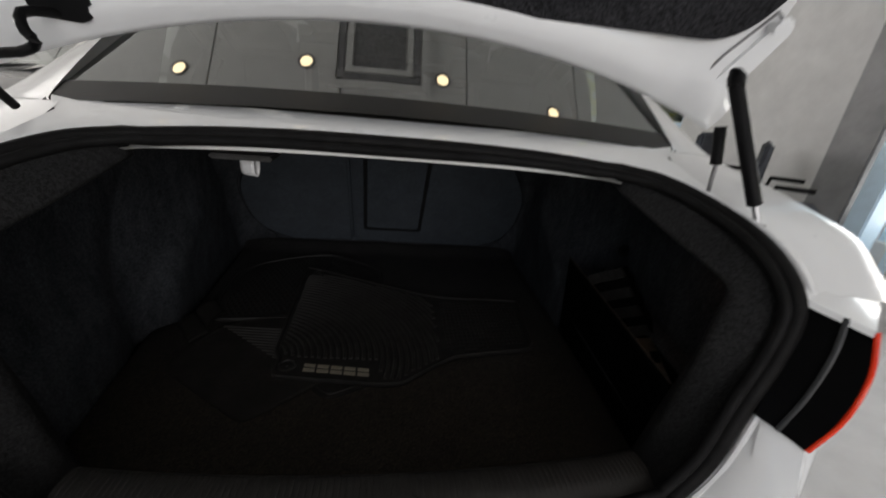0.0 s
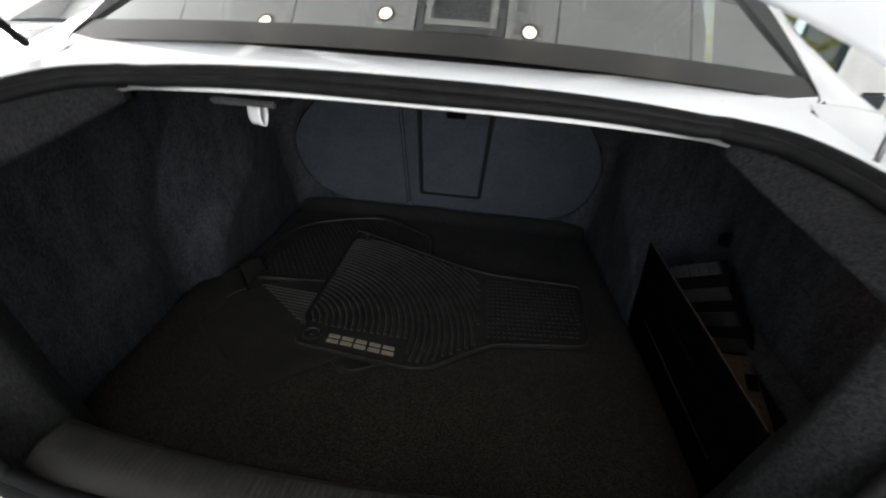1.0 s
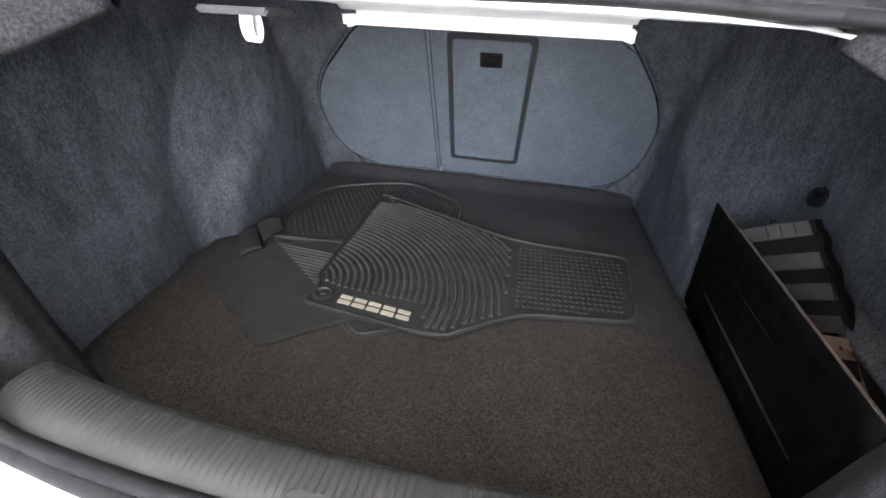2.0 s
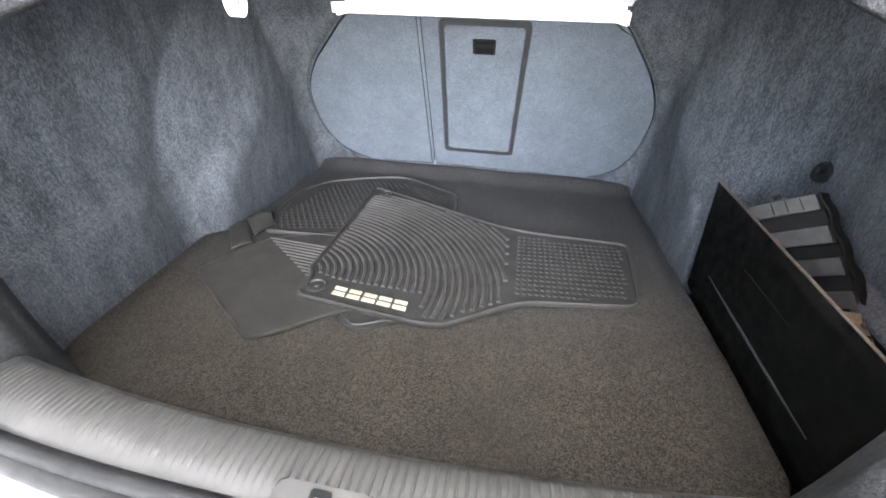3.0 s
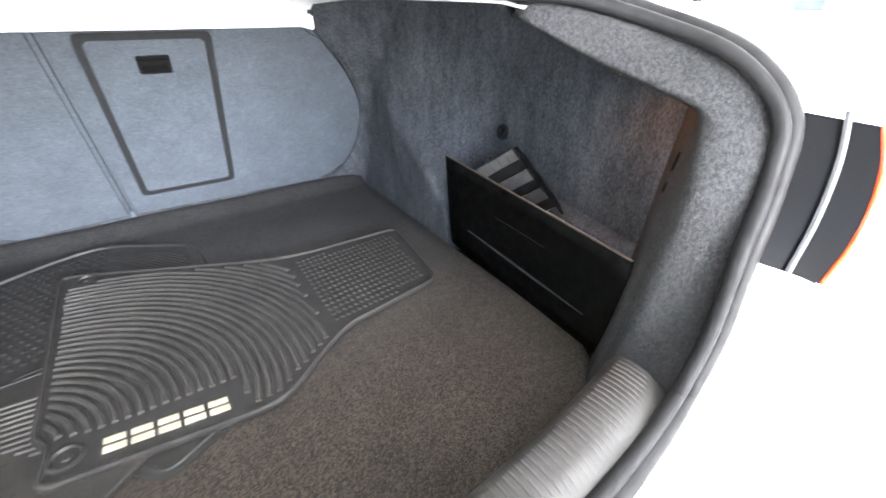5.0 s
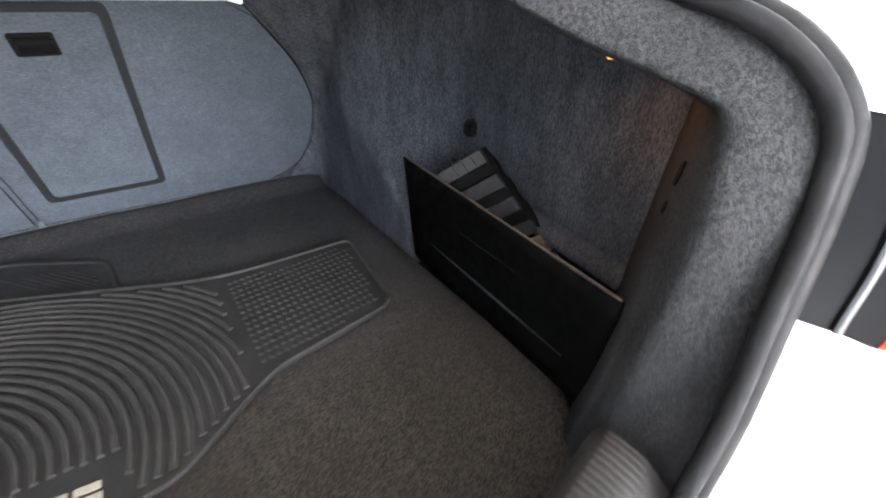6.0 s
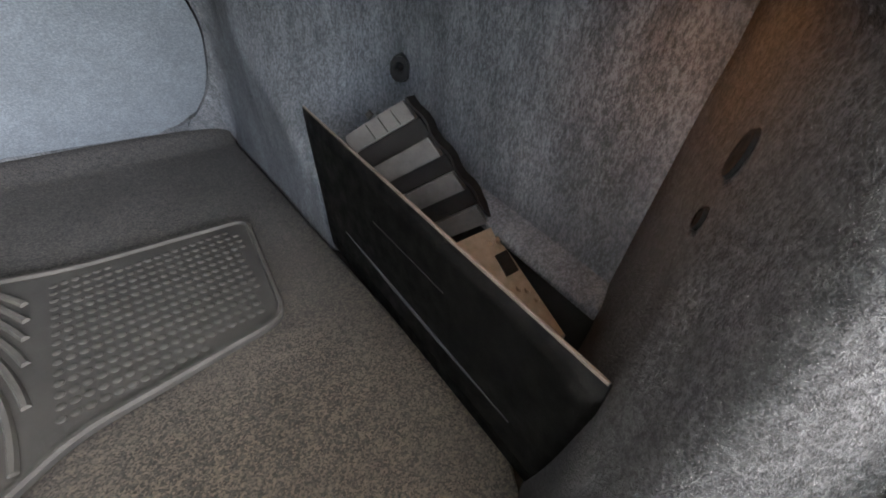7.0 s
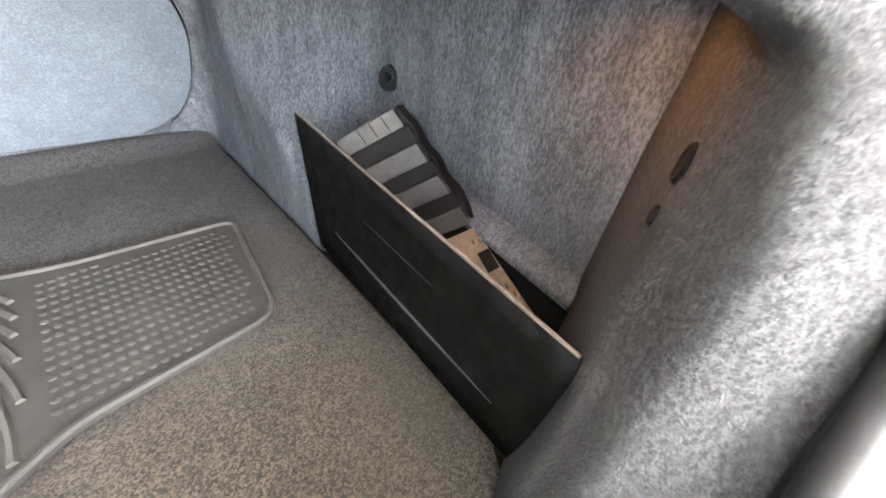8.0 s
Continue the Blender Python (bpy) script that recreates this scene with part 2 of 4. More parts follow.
def part(name, bm, material, parent=None, label="", angle=38):
    me = bpy.data.meshes.new(name)
    if isinstance(bm, tuple):
        me.from_pydata(*bm)
        fix = bmesh.new()
        fix.from_mesh(me)
        bmesh.ops.recalc_face_normals(fix, faces=fix.faces)
        fix.to_mesh(me)
        fix.free()
    else:
        bmesh.ops.recalc_face_normals(bm, faces=bm.faces)
        bm.to_mesh(me)
        bm.free()
    me.materials.append(material)
    finish(me, angle)
    ob = new(name, me)
    if parent:
        ob.parent = parent
    if label:
        tagged(ob, label)
    return ob


def piece(name, me, parent, place):
    ob = new(name, me)
    ob.parent = parent
    ob.matrix_basis = place
    return ob


def empty(name, label, category, kind="", group="", at=(0, 0, 0)):
    ob = new(name)
    ob.empty_display_size = 0.05
    ob.location = at
    return tagged(ob, label, category, group, kind)


def V(*p):
    return Vector(p)


def smooth(a, b, x):
    t = min(1.0, max(0.0, (x - a) / (b - a)))
    return t * t * (3 - 2 * t)


def glide(points, n, closed=False):
    """n points on a smooth curve through the given ones."""
    pts = [Vector(p) for p in points]
    k = len(pts)
    spans = k if closed else k - 1
    out = []
    for i in range(n):
        u = i / (n if closed else n - 1) * spans
        j = min(int(u), spans - 1)
        f = u - j
        if closed:
            a, b, c, d = (pts[(j + q) % k] for q in (-1, 0, 1, 2))
        else:
            b, c = pts[j], pts[j + 1]
            a = pts[j - 1] if j > 0 else b * 2 - c
            d = pts[j + 2] if j + 2 < k else c * 2 - b
        out.append(0.5 * (2 * b + (c - a) * f + (2 * a - 5 * b + 4 * c - d) * f ** 2 + (3 * b - a - 3 * c + d) * f ** 3))
    return out


def rounded(points, r, n=5):
    """A closed outline with its corners rounded. r: one radius or one a corner."""
    k = len(points)
    out = []
    for i in range(k):
        a, b, c = (Vector(points[(i + q) % k]).to_2d() for q in (-1, 0, 1))
        rad = r[i] if isinstance(r, (list, tuple)) else r
        e, f = a - b, c - b
        d = min(rad, 0.45 * e.length, 0.45 * f.length)
        p, q = b + e.normalized() * d, b + f.normalized() * d
        for s in range(n + 1):
            t = s / n
            out.append((1 - t) ** 2 * p + 2 * t * (1 - t) * b + t * t * q)
    return out


def sheet(rows, closed=False):
    """A quad sheet through rows of points."""
    w = len(rows[0])
    verts = [tuple(p) for r in rows for p in r]
    faces = []
    for i in range(len(rows) - 1):
        for j in range(w if closed else w - 1):
            k = (j + 1) % w
            faces.append((i * w + j, i * w + k, (i + 1) * w + k, (i + 1) * w + j))
    return verts, [], faces


def thick(ob, t, offset=-1.0):
    s = ob.modifiers.new("thickness", "SOLIDIFY")
    s.thickness, s.offset = t, offset
    return ob


def slab(outline, w0, w1, put, bevel=0.0, segments=2):
    """A flat outline (u, v) given thickness from w0 to w1, with its upper edge rounded; put(u, v, w) places it."""
    bm = bmesh.new()
    lower = [bm.verts.new((p[0], p[1], w0)) for p in outline]
    upper = [bm.verts.new((p[0], p[1], w1)) for p in outline]
    k = len(outline)
    bm.faces.new(lower[::-1])
    top = bm.faces.new(upper)
    for i in range(k):
        bm.faces.new((lower[i], lower[(i + 1) % k], upper[(i + 1) % k], upper[i]))
    if bevel:
        bmesh.ops.bevel(bm, geom=list(top.edges), offset=bevel, segments=segments, affect="EDGES", clamp_overlap=True)
    for v in bm.verts:
        v.co = put(*v.co)
    return bm


def ring(outer, inner, w0, w1, put):
    """A frame between two outlines of equal count."""
    k = len(outer)
    rows = []
    for pts, w in ((inner, w0), (inner, w1), (outer, w1), (outer, w0)):
        rows.append([put(p[0], p[1], w) for p in pts])
    rows.append(rows[0])
    return sheet(rows, closed=True)


def box(x0, x1, y0, y1, z0, z1, bevel=0.0, segments=2, turn=None):
    bm = bmesh.new()
    bmesh.ops.create_cube(bm, size=1.0)
    for v in bm.verts:
        v.co = Vector((x0 + (v.co.x + 0.5) * (x1 - x0), y0 + (v.co.y + 0.5) * (y1 - y0), z0 + (v.co.z + 0.5) * (z1 - z0)))
    if bevel:
        bmesh.ops.bevel(bm, geom=list(bm.edges), offset=bevel, segments=segments, affect="EDGES", clamp_overlap=True)
    if turn is not None:
        bmesh.ops.transform(bm, matrix=turn, verts=bm.verts)
    return bm


def tube(points, radius, sides=8, closed=False, flat=1.0, up=(0, 0, 1), caps=True):
    """A round or flattened rod along points; radius may be a list."""
    k = len(points)
    rows = []
    pts = [Vector(p) for p in points]
    for i, p in enumerate(pts):
        a = pts[(i - 1) % k] if closed or i else p
        b = pts[(i + 1) % k] if closed or i < k - 1 else p
        d = (b - a).normalized()
        side = d.cross(Vector(up))
        side = side.normalized() if side.length > 1e-4 else Vector((1, 0, 0))
        top = side.cross(d).normalized()
        r = radius[i] if isinstance(radius, (list, tuple)) else radius
        rows.append([p + side * (r * math.cos(2 * math.pi * j / sides)) + top * (r * flat * math.sin(2 * math.pi * j / sides)) for j in range(sides)])
    if closed:
        rows.append(rows[0])
    verts, edges, faces = sheet(rows, closed=True)
    if caps and not closed:
        faces.append(tuple(range(sides))[::-1])
        faces.append(tuple(range((k - 1) * sides, k * sides)))
    return verts, edges, faces


def lathe(profile, sides, put):
    """A turned body from (radius, height) pairs."""
    rows = [[put(r * math.cos(2 * math.pi * j / sides), r * math.sin(2 * math.pi * j / sides), h) for j in range(sides)] for r, h in profile]
    return sheet(rows, closed=True)


def inside(p, poly):
    x, y = p[0], p[1]
    hit = False
    for i in range(len(poly)):
        (x1, y1), (x2, y2) = poly[i][:2], poly[i - 1][:2]
        if (y1 > y) != (y2 > y) and x < (x2 - x1) * (y - y1) / (y2 - y1) + x1:
            hit = not hit
    return hit


def clip(poly, side, x):
    """The part of an outline on one side of the line u = x."""
    out = []
    for i in range(len(poly)):
        a, b = Vector(poly[i - 1]).to_2d(), Vector(poly[i]).to_2d()
        ia, ib = side * (a.x - x) >= 0, side * (b.x - x) >= 0
        if ia != ib:
            out.append(a + (b - a) * ((x - a.x) / (b.x - a.x)))
        if ib:
            out.append(b)
    return out


def inset(poly, d):
    """An outline drawn in by d (anticlockwise outlines)."""
    k = len(poly)
    out = []
    for i in range(k):
        a, b, c = (Vector(poly[(i + q) % k]).to_2d() for q in (-1, 0, 1))
        t = (c - a).normalized()
        out.append(b + Vector((-t.y, t.x)) * d)
    return out

# ---- showroom ----
XW, XE, YS, YN, TOP = -6.5, 4.3, -3.8, 8.0, 3.5


def wall_with_openings(name, a, b, low, high, openings, material, depth=0.2):
    """A wall from a to b on plan (thickness to its right), with rectangular holes (s0, s1, z0, z1) right through it."""
    a, b = Vector((*a, 0)), Vector((*b, 0))
    run = (b - a).normalized()
    out = Vector((run.y, -run.x, 0))
    length = (b - a).length
    ss = sorted({0.0, length, *[v for o in openings for v in o[:2]]})
    zs = sorted({low, high, *[v for o in openings for v in o[2:]]})
    bm = bmesh.new()
    for i in range(len(ss) - 1):
        for j in range(len(zs) - 1):
            sm, zm = (ss[i] + ss[i + 1]) / 2, (zs[j] + zs[j + 1]) / 2
            if any(o[0] < sm < o[1] and o[2] < zm < o[3] for o in openings):
                continue
            q = [bm.verts.new(a + run * s + out * d + V(0, 0, z)) for d in (0, depth) for s, z in ((ss[i], zs[j]), (ss[i + 1], zs[j]), (ss[i + 1], zs[j + 1]), (ss[i], zs[j + 1]))]
            for f in ((0, 1, 2, 3), (7, 6, 5, 4), (0, 4, 5, 1), (1, 5, 6, 2), (2, 6, 7, 3), (3, 7, 4, 0)):
                bm.faces.new([q[k] for k in f])
    bmesh.ops.remove_doubles(bm, verts=bm.verts, dist=1e-5)
    return tagged(part(name, bm, material), kind="structure", category="wall")


wall_with_openings("wall_north", (XE, YN), (XW, YN), 0, TOP, [(0.0, 1.6, 0.35, 2.6)], WALLWHITE)["label"] = "white plastered showroom wall with a bright window"
wall_with_openings("wall_east", (XE, YS), (XE, YN), 0, TOP, [(4.4, 6.45, 0.25, 2.7), (9.4, 11.8, 0.9, 2.3)], PLASTER)["label"] = "grey plastered showroom wall with two openings"
wall_with_openings("wall_south", (XW, YS), (XE, YS), 0, TOP, [(2.2, 10.4, 0.25, 3.3)], WALLWHITE)["label"] = "white showroom front with one wide glazed opening"
wall_with_openings("wall_west", (XW, YN), (XW, YS), 0, TOP, [(2.5, 5.5, 0.9, 2.6)], PLASTER)["label"] = "grey plastered showroom wall with an added, unseen opening"

tagged(part("floor", box(XW - 0.2, XE + 0.2, YS - 0.2, YN + 0.2, -0.12, -0.006), PLASTER), "pale grey smooth showroom floor", "floor", kind="structure")
ceiling_slab = box(XW - 0.2, XE + 0.2, YS - 0.2, YN + 0.2, TOP + 0.04, TOP + 0.2)
nx, ny = 9, 10
for i in range(nx):
    for j in range(ny):
        x0, x1 = (XW + (XE - XW) * k / nx for k in (i, i + 1))
        y0, y1 = (YS + (YN - YS) * k / ny for k in (j, j + 1))
        q = [ceiling_slab.verts.new(p) for p in ((x0 + 0.008, y0 + 0.008, TOP), (x1 - 0.008, y0 + 0.008, TOP), (x1 - 0.008, y1 - 0.008, TOP), (x0 + 0.008, y1 - 0.008, TOP))]
        r = [ceiling_slab.verts.new(v.co + V(0, 0, 0.05)) for v in q]
        ceiling_slab.faces.new(q)
        for k in range(4):
            ceiling_slab.faces.new((q[k], q[(k + 1) % 4], r[(k + 1) % 4], r[k]))
tagged(part("ceiling", ceiling_slab, PANEL), "pale grey showroom ceiling of square panels with open joints", "ceiling", kind="structure")
tagged(part("ground", box(-60, 60, -60, 60, -0.3, -0.13), TILE), "pale paved ground around the showroom", "ground", kind="structure")


def window_fill(name, corner, run, w, h, posts, label):
    """A frame with uprights and one pane a bay, set in a wall's opening."""
    win = tagged(empty(name, label, "window", "structure"), label)
    r = Vector((*run, 0)).normalized()
    o = Vector((-r.y, r.x, 0))
    c = Vector(corner)

    def bar(a0, a1, z0, z1, d=0.05):
        bm = bmesh.new()
        q = [bm.verts.new(c + r * s + o * e + V(0, 0, z)) for e in (-d, d) for s, z in ((a0, z0), (a1, z0), (a1, z1), (a0, z1))]
        for f in ((0, 1, 2, 3), (7, 6, 5, 4), (0, 4, 5, 1), (1, 5, 6, 2), (2, 6, 7, 3), (3, 7, 4, 0)):
            bm.faces.new([q[k] for k in f])
        return bm

    part("window_sill", bar(0, w, 0, 0.07), BLUEFRAME, win)
    part("window_head", bar(0, w, h - 0.07, h), BLUEFRAME, win)
    for i in range(posts + 1):
        s = (w - 0.08) * i / posts
        part("window_post", bar(s, s + 0.08, 0.072, h - 0.072), BLUEFRAME, win)
        if i < posts:
            p = part("pane", bar(s + 0.082, (w - 0.08) * (i + 1) / posts - 0.002, 0.074, h - 0.074, 0.004), CLEARGLASS, win)
            p.visible_shadow = False
    return win


window_fill("window_1", (XE, YN + 0.1, 0.35), (-1, 0), 1.6, 2.25, 2, "pale blue framed window with bright planting outside")
window_fill("window_2", (XE + 0.1, 0.6, 0.25), (0, 1), 2.05, 2.45, 3, "tall pale blue framed window beside a dark column")
window_fill("window_3", (XE + 0.1, 5.6, 0.9), (0, 1), 2.4, 1.4, 2, "wide window with green and yellow planting outside")

backdrop = part("backdrop", sheet([[(14, -8, z), (16, 4, z), (15, 14, z), (4, 17, z), (-8, 18, z)] for z in (-0.1, 5)]), OUTDOORS)
tagged(backdrop, "blurred bright planting and paving far outside", "backdrop", kind="structure")

tagged(part("column_1", box(3.86, 4.296, 2.66, 3.02, 0, TOP, 0.01), COLUMN), "square dark grey painted showroom column", "column", kind="structure")
tagged(part("column_2", box(3.80, 3.98, 2.42, 2.58, 0, TOP, 0.01), BLUEFRAME), "pale blue painted steel post beside the dark column", "column", kind="structure")


def ceiling_spot(x, y):
    lamp = empty("ceiling_spot", "small round lit spotlight set in the ceiling panels", "ceiling lamp", group="ceiling spotlights", at=(x, y, TOP))
    part("trim_ring", lathe([(0.062, 0.0), (0.078, 0.0), (0.08, -0.008), (0.06, -0.012), (0.055, 0.0)], 20, lambda u, v, w: V(u, v, w)), GREYMETAL, lamp)
    part("diffuser", lathe([(0.0001, -0.006), (0.04, -0.006), (0.056, -0.002)], 20, lambda u, v, w: V(u, v, w)), SPOT, lamp)
    return lamp


for sx, sy in ((-1.97, 2.61), (-0.83, 2.67), (0.46, 2.59), (1.62, 2.45), (-3.6, 4.6), (-1.2, 5.0), (1.4, 5.0), (-2.4, -1.9), (0.0, -1.9), (2.4, -1.9)):
    ceiling_spot(sx, sy)


def ceiling_cassette(x, y):
    """Four-way air conditioning cassette."""
    unit = empty("ceiling_vent", "square white four-way air outlet in the ceiling", "air outlet", at=(x, y, TOP - 0.03))
    sq = lambda h: [(-h, -h), (h, -h), (h, h), (-h, h)]
    put = lambda u, v, w: V(u, v, w)
    part("frame", ring(sq(0.47), sq(0.40), 0.03, -0.004, put), PRIMER, unit)
    for a, b in ((0.385, 0.33), (0.315, 0.26)):
        part("louvre", ring(sq(a), sq(b), 0.02, -0.002, put), COLUMN if a > 0.35 else PRIMER, unit)
    part("grille", slab(sq(0.245), 0.02, 0.03, put), GREYMETAL, unit)


ceiling_cassette(-0.15, 2.88)


def office_chair(x, y, turn):
    ch = empty("office_chair", "dark blue-grey office chair on the showroom floor", "chair", group="showroom chairs", at=(x, y, 0))
    ch.rotation_euler.z = turn
    part("seat", box(-0.25, 0.25, -0.25, 0.25, 0.43, 0.51, 0.03, 3), STEELBLUE, ch)
    part("backrest", box(-0.23, 0.23, 0.22, 0.28, 0.56, 0.98, 0.025, 3), STEELBLUE, ch)
    part("gas_column", tube([(0, 0, 0.08), (0, 0, 0.44)], 0.03, 10), BLACKPLASTIC, ch)
    part("back_strut", tube([(0, 0.15, 0.44), (0, 0.27, 0.46), (0, 0.30, 0.62)], 0.02, 8), BLACKPLASTIC, ch)
    for k in range(5):
        a = 2 * math.pi * k / 5
        part("leg", tube([(0, 0, 0.10), (0.28 * math.cos(a), 0.28 * math.sin(a), 0.06)], 0.018, 8), BLACKPLASTIC, ch)
        part("castor", tube([(0.28 * math.cos(a), 0.28 * math.sin(a) - 0.015, 0.028), (0.28 * math.cos(a), 0.28 * math.sin(a) + 0.015, 0.028)], 0.027, 10), BLACKPLASTIC, ch)
    for s in (-1, 1):
        part("armrest", tube([(0.27 * s, 0.15, 0.47), (0.30 * s, 0.12, 0.66), (0.30 * s, -0.12, 0.67)], 0.02, 8), BLACKPLASTIC, ch)


office_chair(3.25, 3.35, 0.6)
office_chair(3.35, 2.75, 0.85)


def shelf_rack(x, y):
    rack = empty("shelf_rack", "pale blue steel rack with orange boxes beside the window", "rack", at=(x, y, 0))
    for s in (0, 0.4):
        for r in (0, 1.1):
            part("upright", box(s - 0.02, s + 0.02, r - 0.02, r + 0.02, 0, 1.9, 0.004), BLUEFRAME, rack)
    for z in (0.25, 0.62, 1.0, 1.4):
        part("shelf", box(-0.02, 0.42, 0.025, 1.075, z, z + 0.03, 0.004), BLUEFRAME, rack)


shelf_rack(3.75, 1.05)
for bx, by, bz, w in ((3.85, 1.25, 0.284, 0.3), (3.88, 1.7, 0.654, 0.24), (3.86, 1.3, 0.654, 0.22), (3.85, 1.65, 1.034, 0.3), (3.9, 1.2, 1.034, 0.2)):
    b = tagged(part("storage_box", box(bx, bx + 0.22, by, by + w, bz, bz + 0.2, 0.008), ORANGE if w > 0.21 else STEELBLUE), "small storage box on the steel rack", "box", "storage boxes")


def other_car(x, y, turn):
    """A dark saloon parked beside: lower body, cabin, glass and wheels."""
    car2 = empty("parked_car", "dark grey saloon car parked on the showroom tiles", "car", at=(x, y, 0))
    car2.rotation_euler.z = turn
    prof = [(-2.2, 0.62, 0.70), (-2.1, 0.80, 0.80), (-1.5, 0.95, 0.86), (-0.6, 0.96, 0.88), (1.0, 0.98, 0.88), (1.8, 1.0, 0.86), (2.15, 0.92, 0.78), (2.25, 0.7, 0.70)]
    rows = []
    for py, top, half in prof:
        rows.append([V(-half, py, 0.25), V(-half - 0.02, py, 0.55), V(-half, py, top - 0.08), V(-half + 0.1, py, top), V(0, py, top + 0.03), V(half - 0.1, py, top), V(half, py, top - 0.08), V(half + 0.02, py, 0.55), V(half, py, 0.25)])
    part("body", sheet(rows), DARKCAR, car2)
    roof = [(-0.75, 1.00, 0.72), (0.05, 1.40, 0.56), (0.9, 1.44, 0.56), (1.75, 1.02, 0.70)]
    rows = [[V(-h, py, z), V(-h * 0.6, py, z + 0.03), V(0, py, z + 0.04), V(h * 0.6, py, z + 0.03), V(h, py, z)] for py, z, h in roof]
    part("roof", sheet(rows[1:3]), DARKCAR, car2)
    part("windscreen", sheet(rows[0:2]), GLASS, car2)
    part("rear_window", sheet(rows[2:4]), GLASS, car2)
    for s in (-1, 1):
        part("side_window", sheet([[V(s * 0.78, -0.7, 0.98), V(s * 0.78, 0.4, 0.99), V(s * 0.78, 1.65, 1.0)], [V(s * 0.56, 0.06, 1.39), V(s * 0.56, 0.5, 1.43), V(s * 0.56, 0.9, 1.43)]]), GLASS, car2)
        for py in (-1.35, 1.35):
            w = part("wheel", lathe([(0.02, 0), (0.2, 0.0), (0.22, 0.03), (0.32, 0.03), (0.33, 0.0), (0.33, -0.18), (0.2, -0.2)], 28, lambda u, v, h, s=s, py=py: V(s * (0.87 + h), py + u, 0.33 + v)), RUBBER, car2)
            part("rim", lathe([(0.02, 0.02), (0.08, 0.02), (0.19, 0.005), (0.21, 0.035)], 28, lambda u, v, h, s=s, py=py: V(s * (0.872 + h), py + u, 0.33 + v)), GREYMETAL, w)


other_car(-3.3, 4.2, 0.15)

# ---- the white saloon car with its open trunk ----
car = empty("car", "white saloon car with its trunk lid raised", "car")
FLOOR = 0.52


def mirror(pts):
    return [V(-p[0], p[1], p[2]) for p in pts]


# line of the rubber seal round the opening, from the front corner to the sill, and the inner edge of the side trim
SEAL = glide([(0.410, 0.478, 1.055), (0.472, 0.434, 1.047), (0.524, 0.355, 1.022), (0.543, 0.265, 0.990), (0.549, 0.207, 0.937), (0.532, 0.188, 0.870), (0.499, 0.175, 0.785), (0.470, 0.163, 0.700), (0.425, 0.156, 0.632)], 49)
CREASE = glide([(0.405, 0.478, 1.026), (0.447, 0.382, 0.982), (0.472, 0.305, 0.955), (0.486, 0.262, 0.934), (0.472, 0.248, 0.893), (0.457, 0.238, 0.85), (0.440, 0.229, 0.729), (0.430, 0.236, 0.624), (0.425, 0.25, 0.51)], 49)
EDGE = glide([(0.41, 0.49, 1.024), (0.472, 0.395, 0.973), (0.507, 0.322, 0.946), (0.540, 0.290, 0.922), (0.545, 0.294, 0.895), (0.538, 0.297, 0.85), (0.488, 0.287, 0.726), (0.464, 0.289, 0.60), (0.452, 0.300, 0.51)], 49)
DEEP = glide([(0.42, 0.51, 1.036), (0.51, 0.44, 1.02), (0.61, 0.38, 1.0), (0.655, 0.362, 0.97), (0.660, 0.362, 0.90), (0.660, 0.366, 0.85), (0.660, 0.374, 0.726), (0.660, 0.382, 0.60), (0.660, 0.39, 0.51)], 49)

for s, flip in ((1, lambda p: p), (-1, mirror)):
    rows = []
    for k in range(49):
        a, q, b, c = SEAL[k], CREASE[k].lerp(EDGE[k], 0.2 * smooth(27, 38, k)), EDGE[k], DEEP[k]
        bulge = V(0.004, -0.010, 0.002) * min(1, k / 8)
        row = glide([a, a.lerp(q, 0.45) + bulge, a.lerp(q, 0.86) + bulge * 0.6, q.lerp(b, 0.14), q.lerp(b, 0.6), b.lerp(q, 0.08), b.lerp(c, 0.12), b.lerp(c, 0.5) + V(0.002, 0.002, 0), c], 49)
        rows.append(flip(row))
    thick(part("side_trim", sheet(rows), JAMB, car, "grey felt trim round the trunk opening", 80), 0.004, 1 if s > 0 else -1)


def side_x(s, y, z):
    """Plan of the felt side linings: wheel housing bulge in front, pocket behind."""
    up = smooth(0.56, 0.85, z)
    if s > 0:
        t = smooth(0.70, 0.80 + 0.30 * up, y)
        return 0.652 * (1 - t) + (0.531 - 0.012 * up) * t
    line = y - 0.70 - 0.46 * (z - 0.68)
    fold = (0.008 * math.exp(-(line / 0.020) ** 2) - 0.005 * math.exp(-((line + 0.075) / 0.035) ** 2)) * smooth(0.60, 0.70, z)
    t = smooth(0.70, 0.80 + 0.26 * up, y)
    pocket = -0.622 + 0.11 * max(0, 0.72 - y) * (1 - up) - 0.02 * up + 0.018 * (1 - smooth(0.660, 0.672, z)) * (1 - smooth(0.60, 0.70, y))
    rib = 0.007 * math.exp(-((z - 0.6625 - 0.035 * (y - 0.47)) / 0.009) ** 2) * (1 - smooth(0.58, 0.68, y))
    pocket += rib
    return pocket * (1 - t) + (-0.553 - 0.035 * max(0, y - 0.8) + 0.012 * up) * t - fold


def lining_top(y):
    """Height to which the felt reaches below the outer skin."""
    return 0.972 + 0.30 * (y - 0.29) if y < 0.57 else 1.056


def back_y(z):
    return 1.36 - 0.55 * (z - 0.54)


SEAT = rounded([(-0.435, 0.012), (-0.515, 0.13), (-0.522, 0.29), (-0.475, 0.385), (-0.31, 0.56), (0.33, 0.56), (0.455, 0.40), (0.505, 0.29), (0.500, 0.13), (0.435, 0.012)][::-1], 0.07, 5)


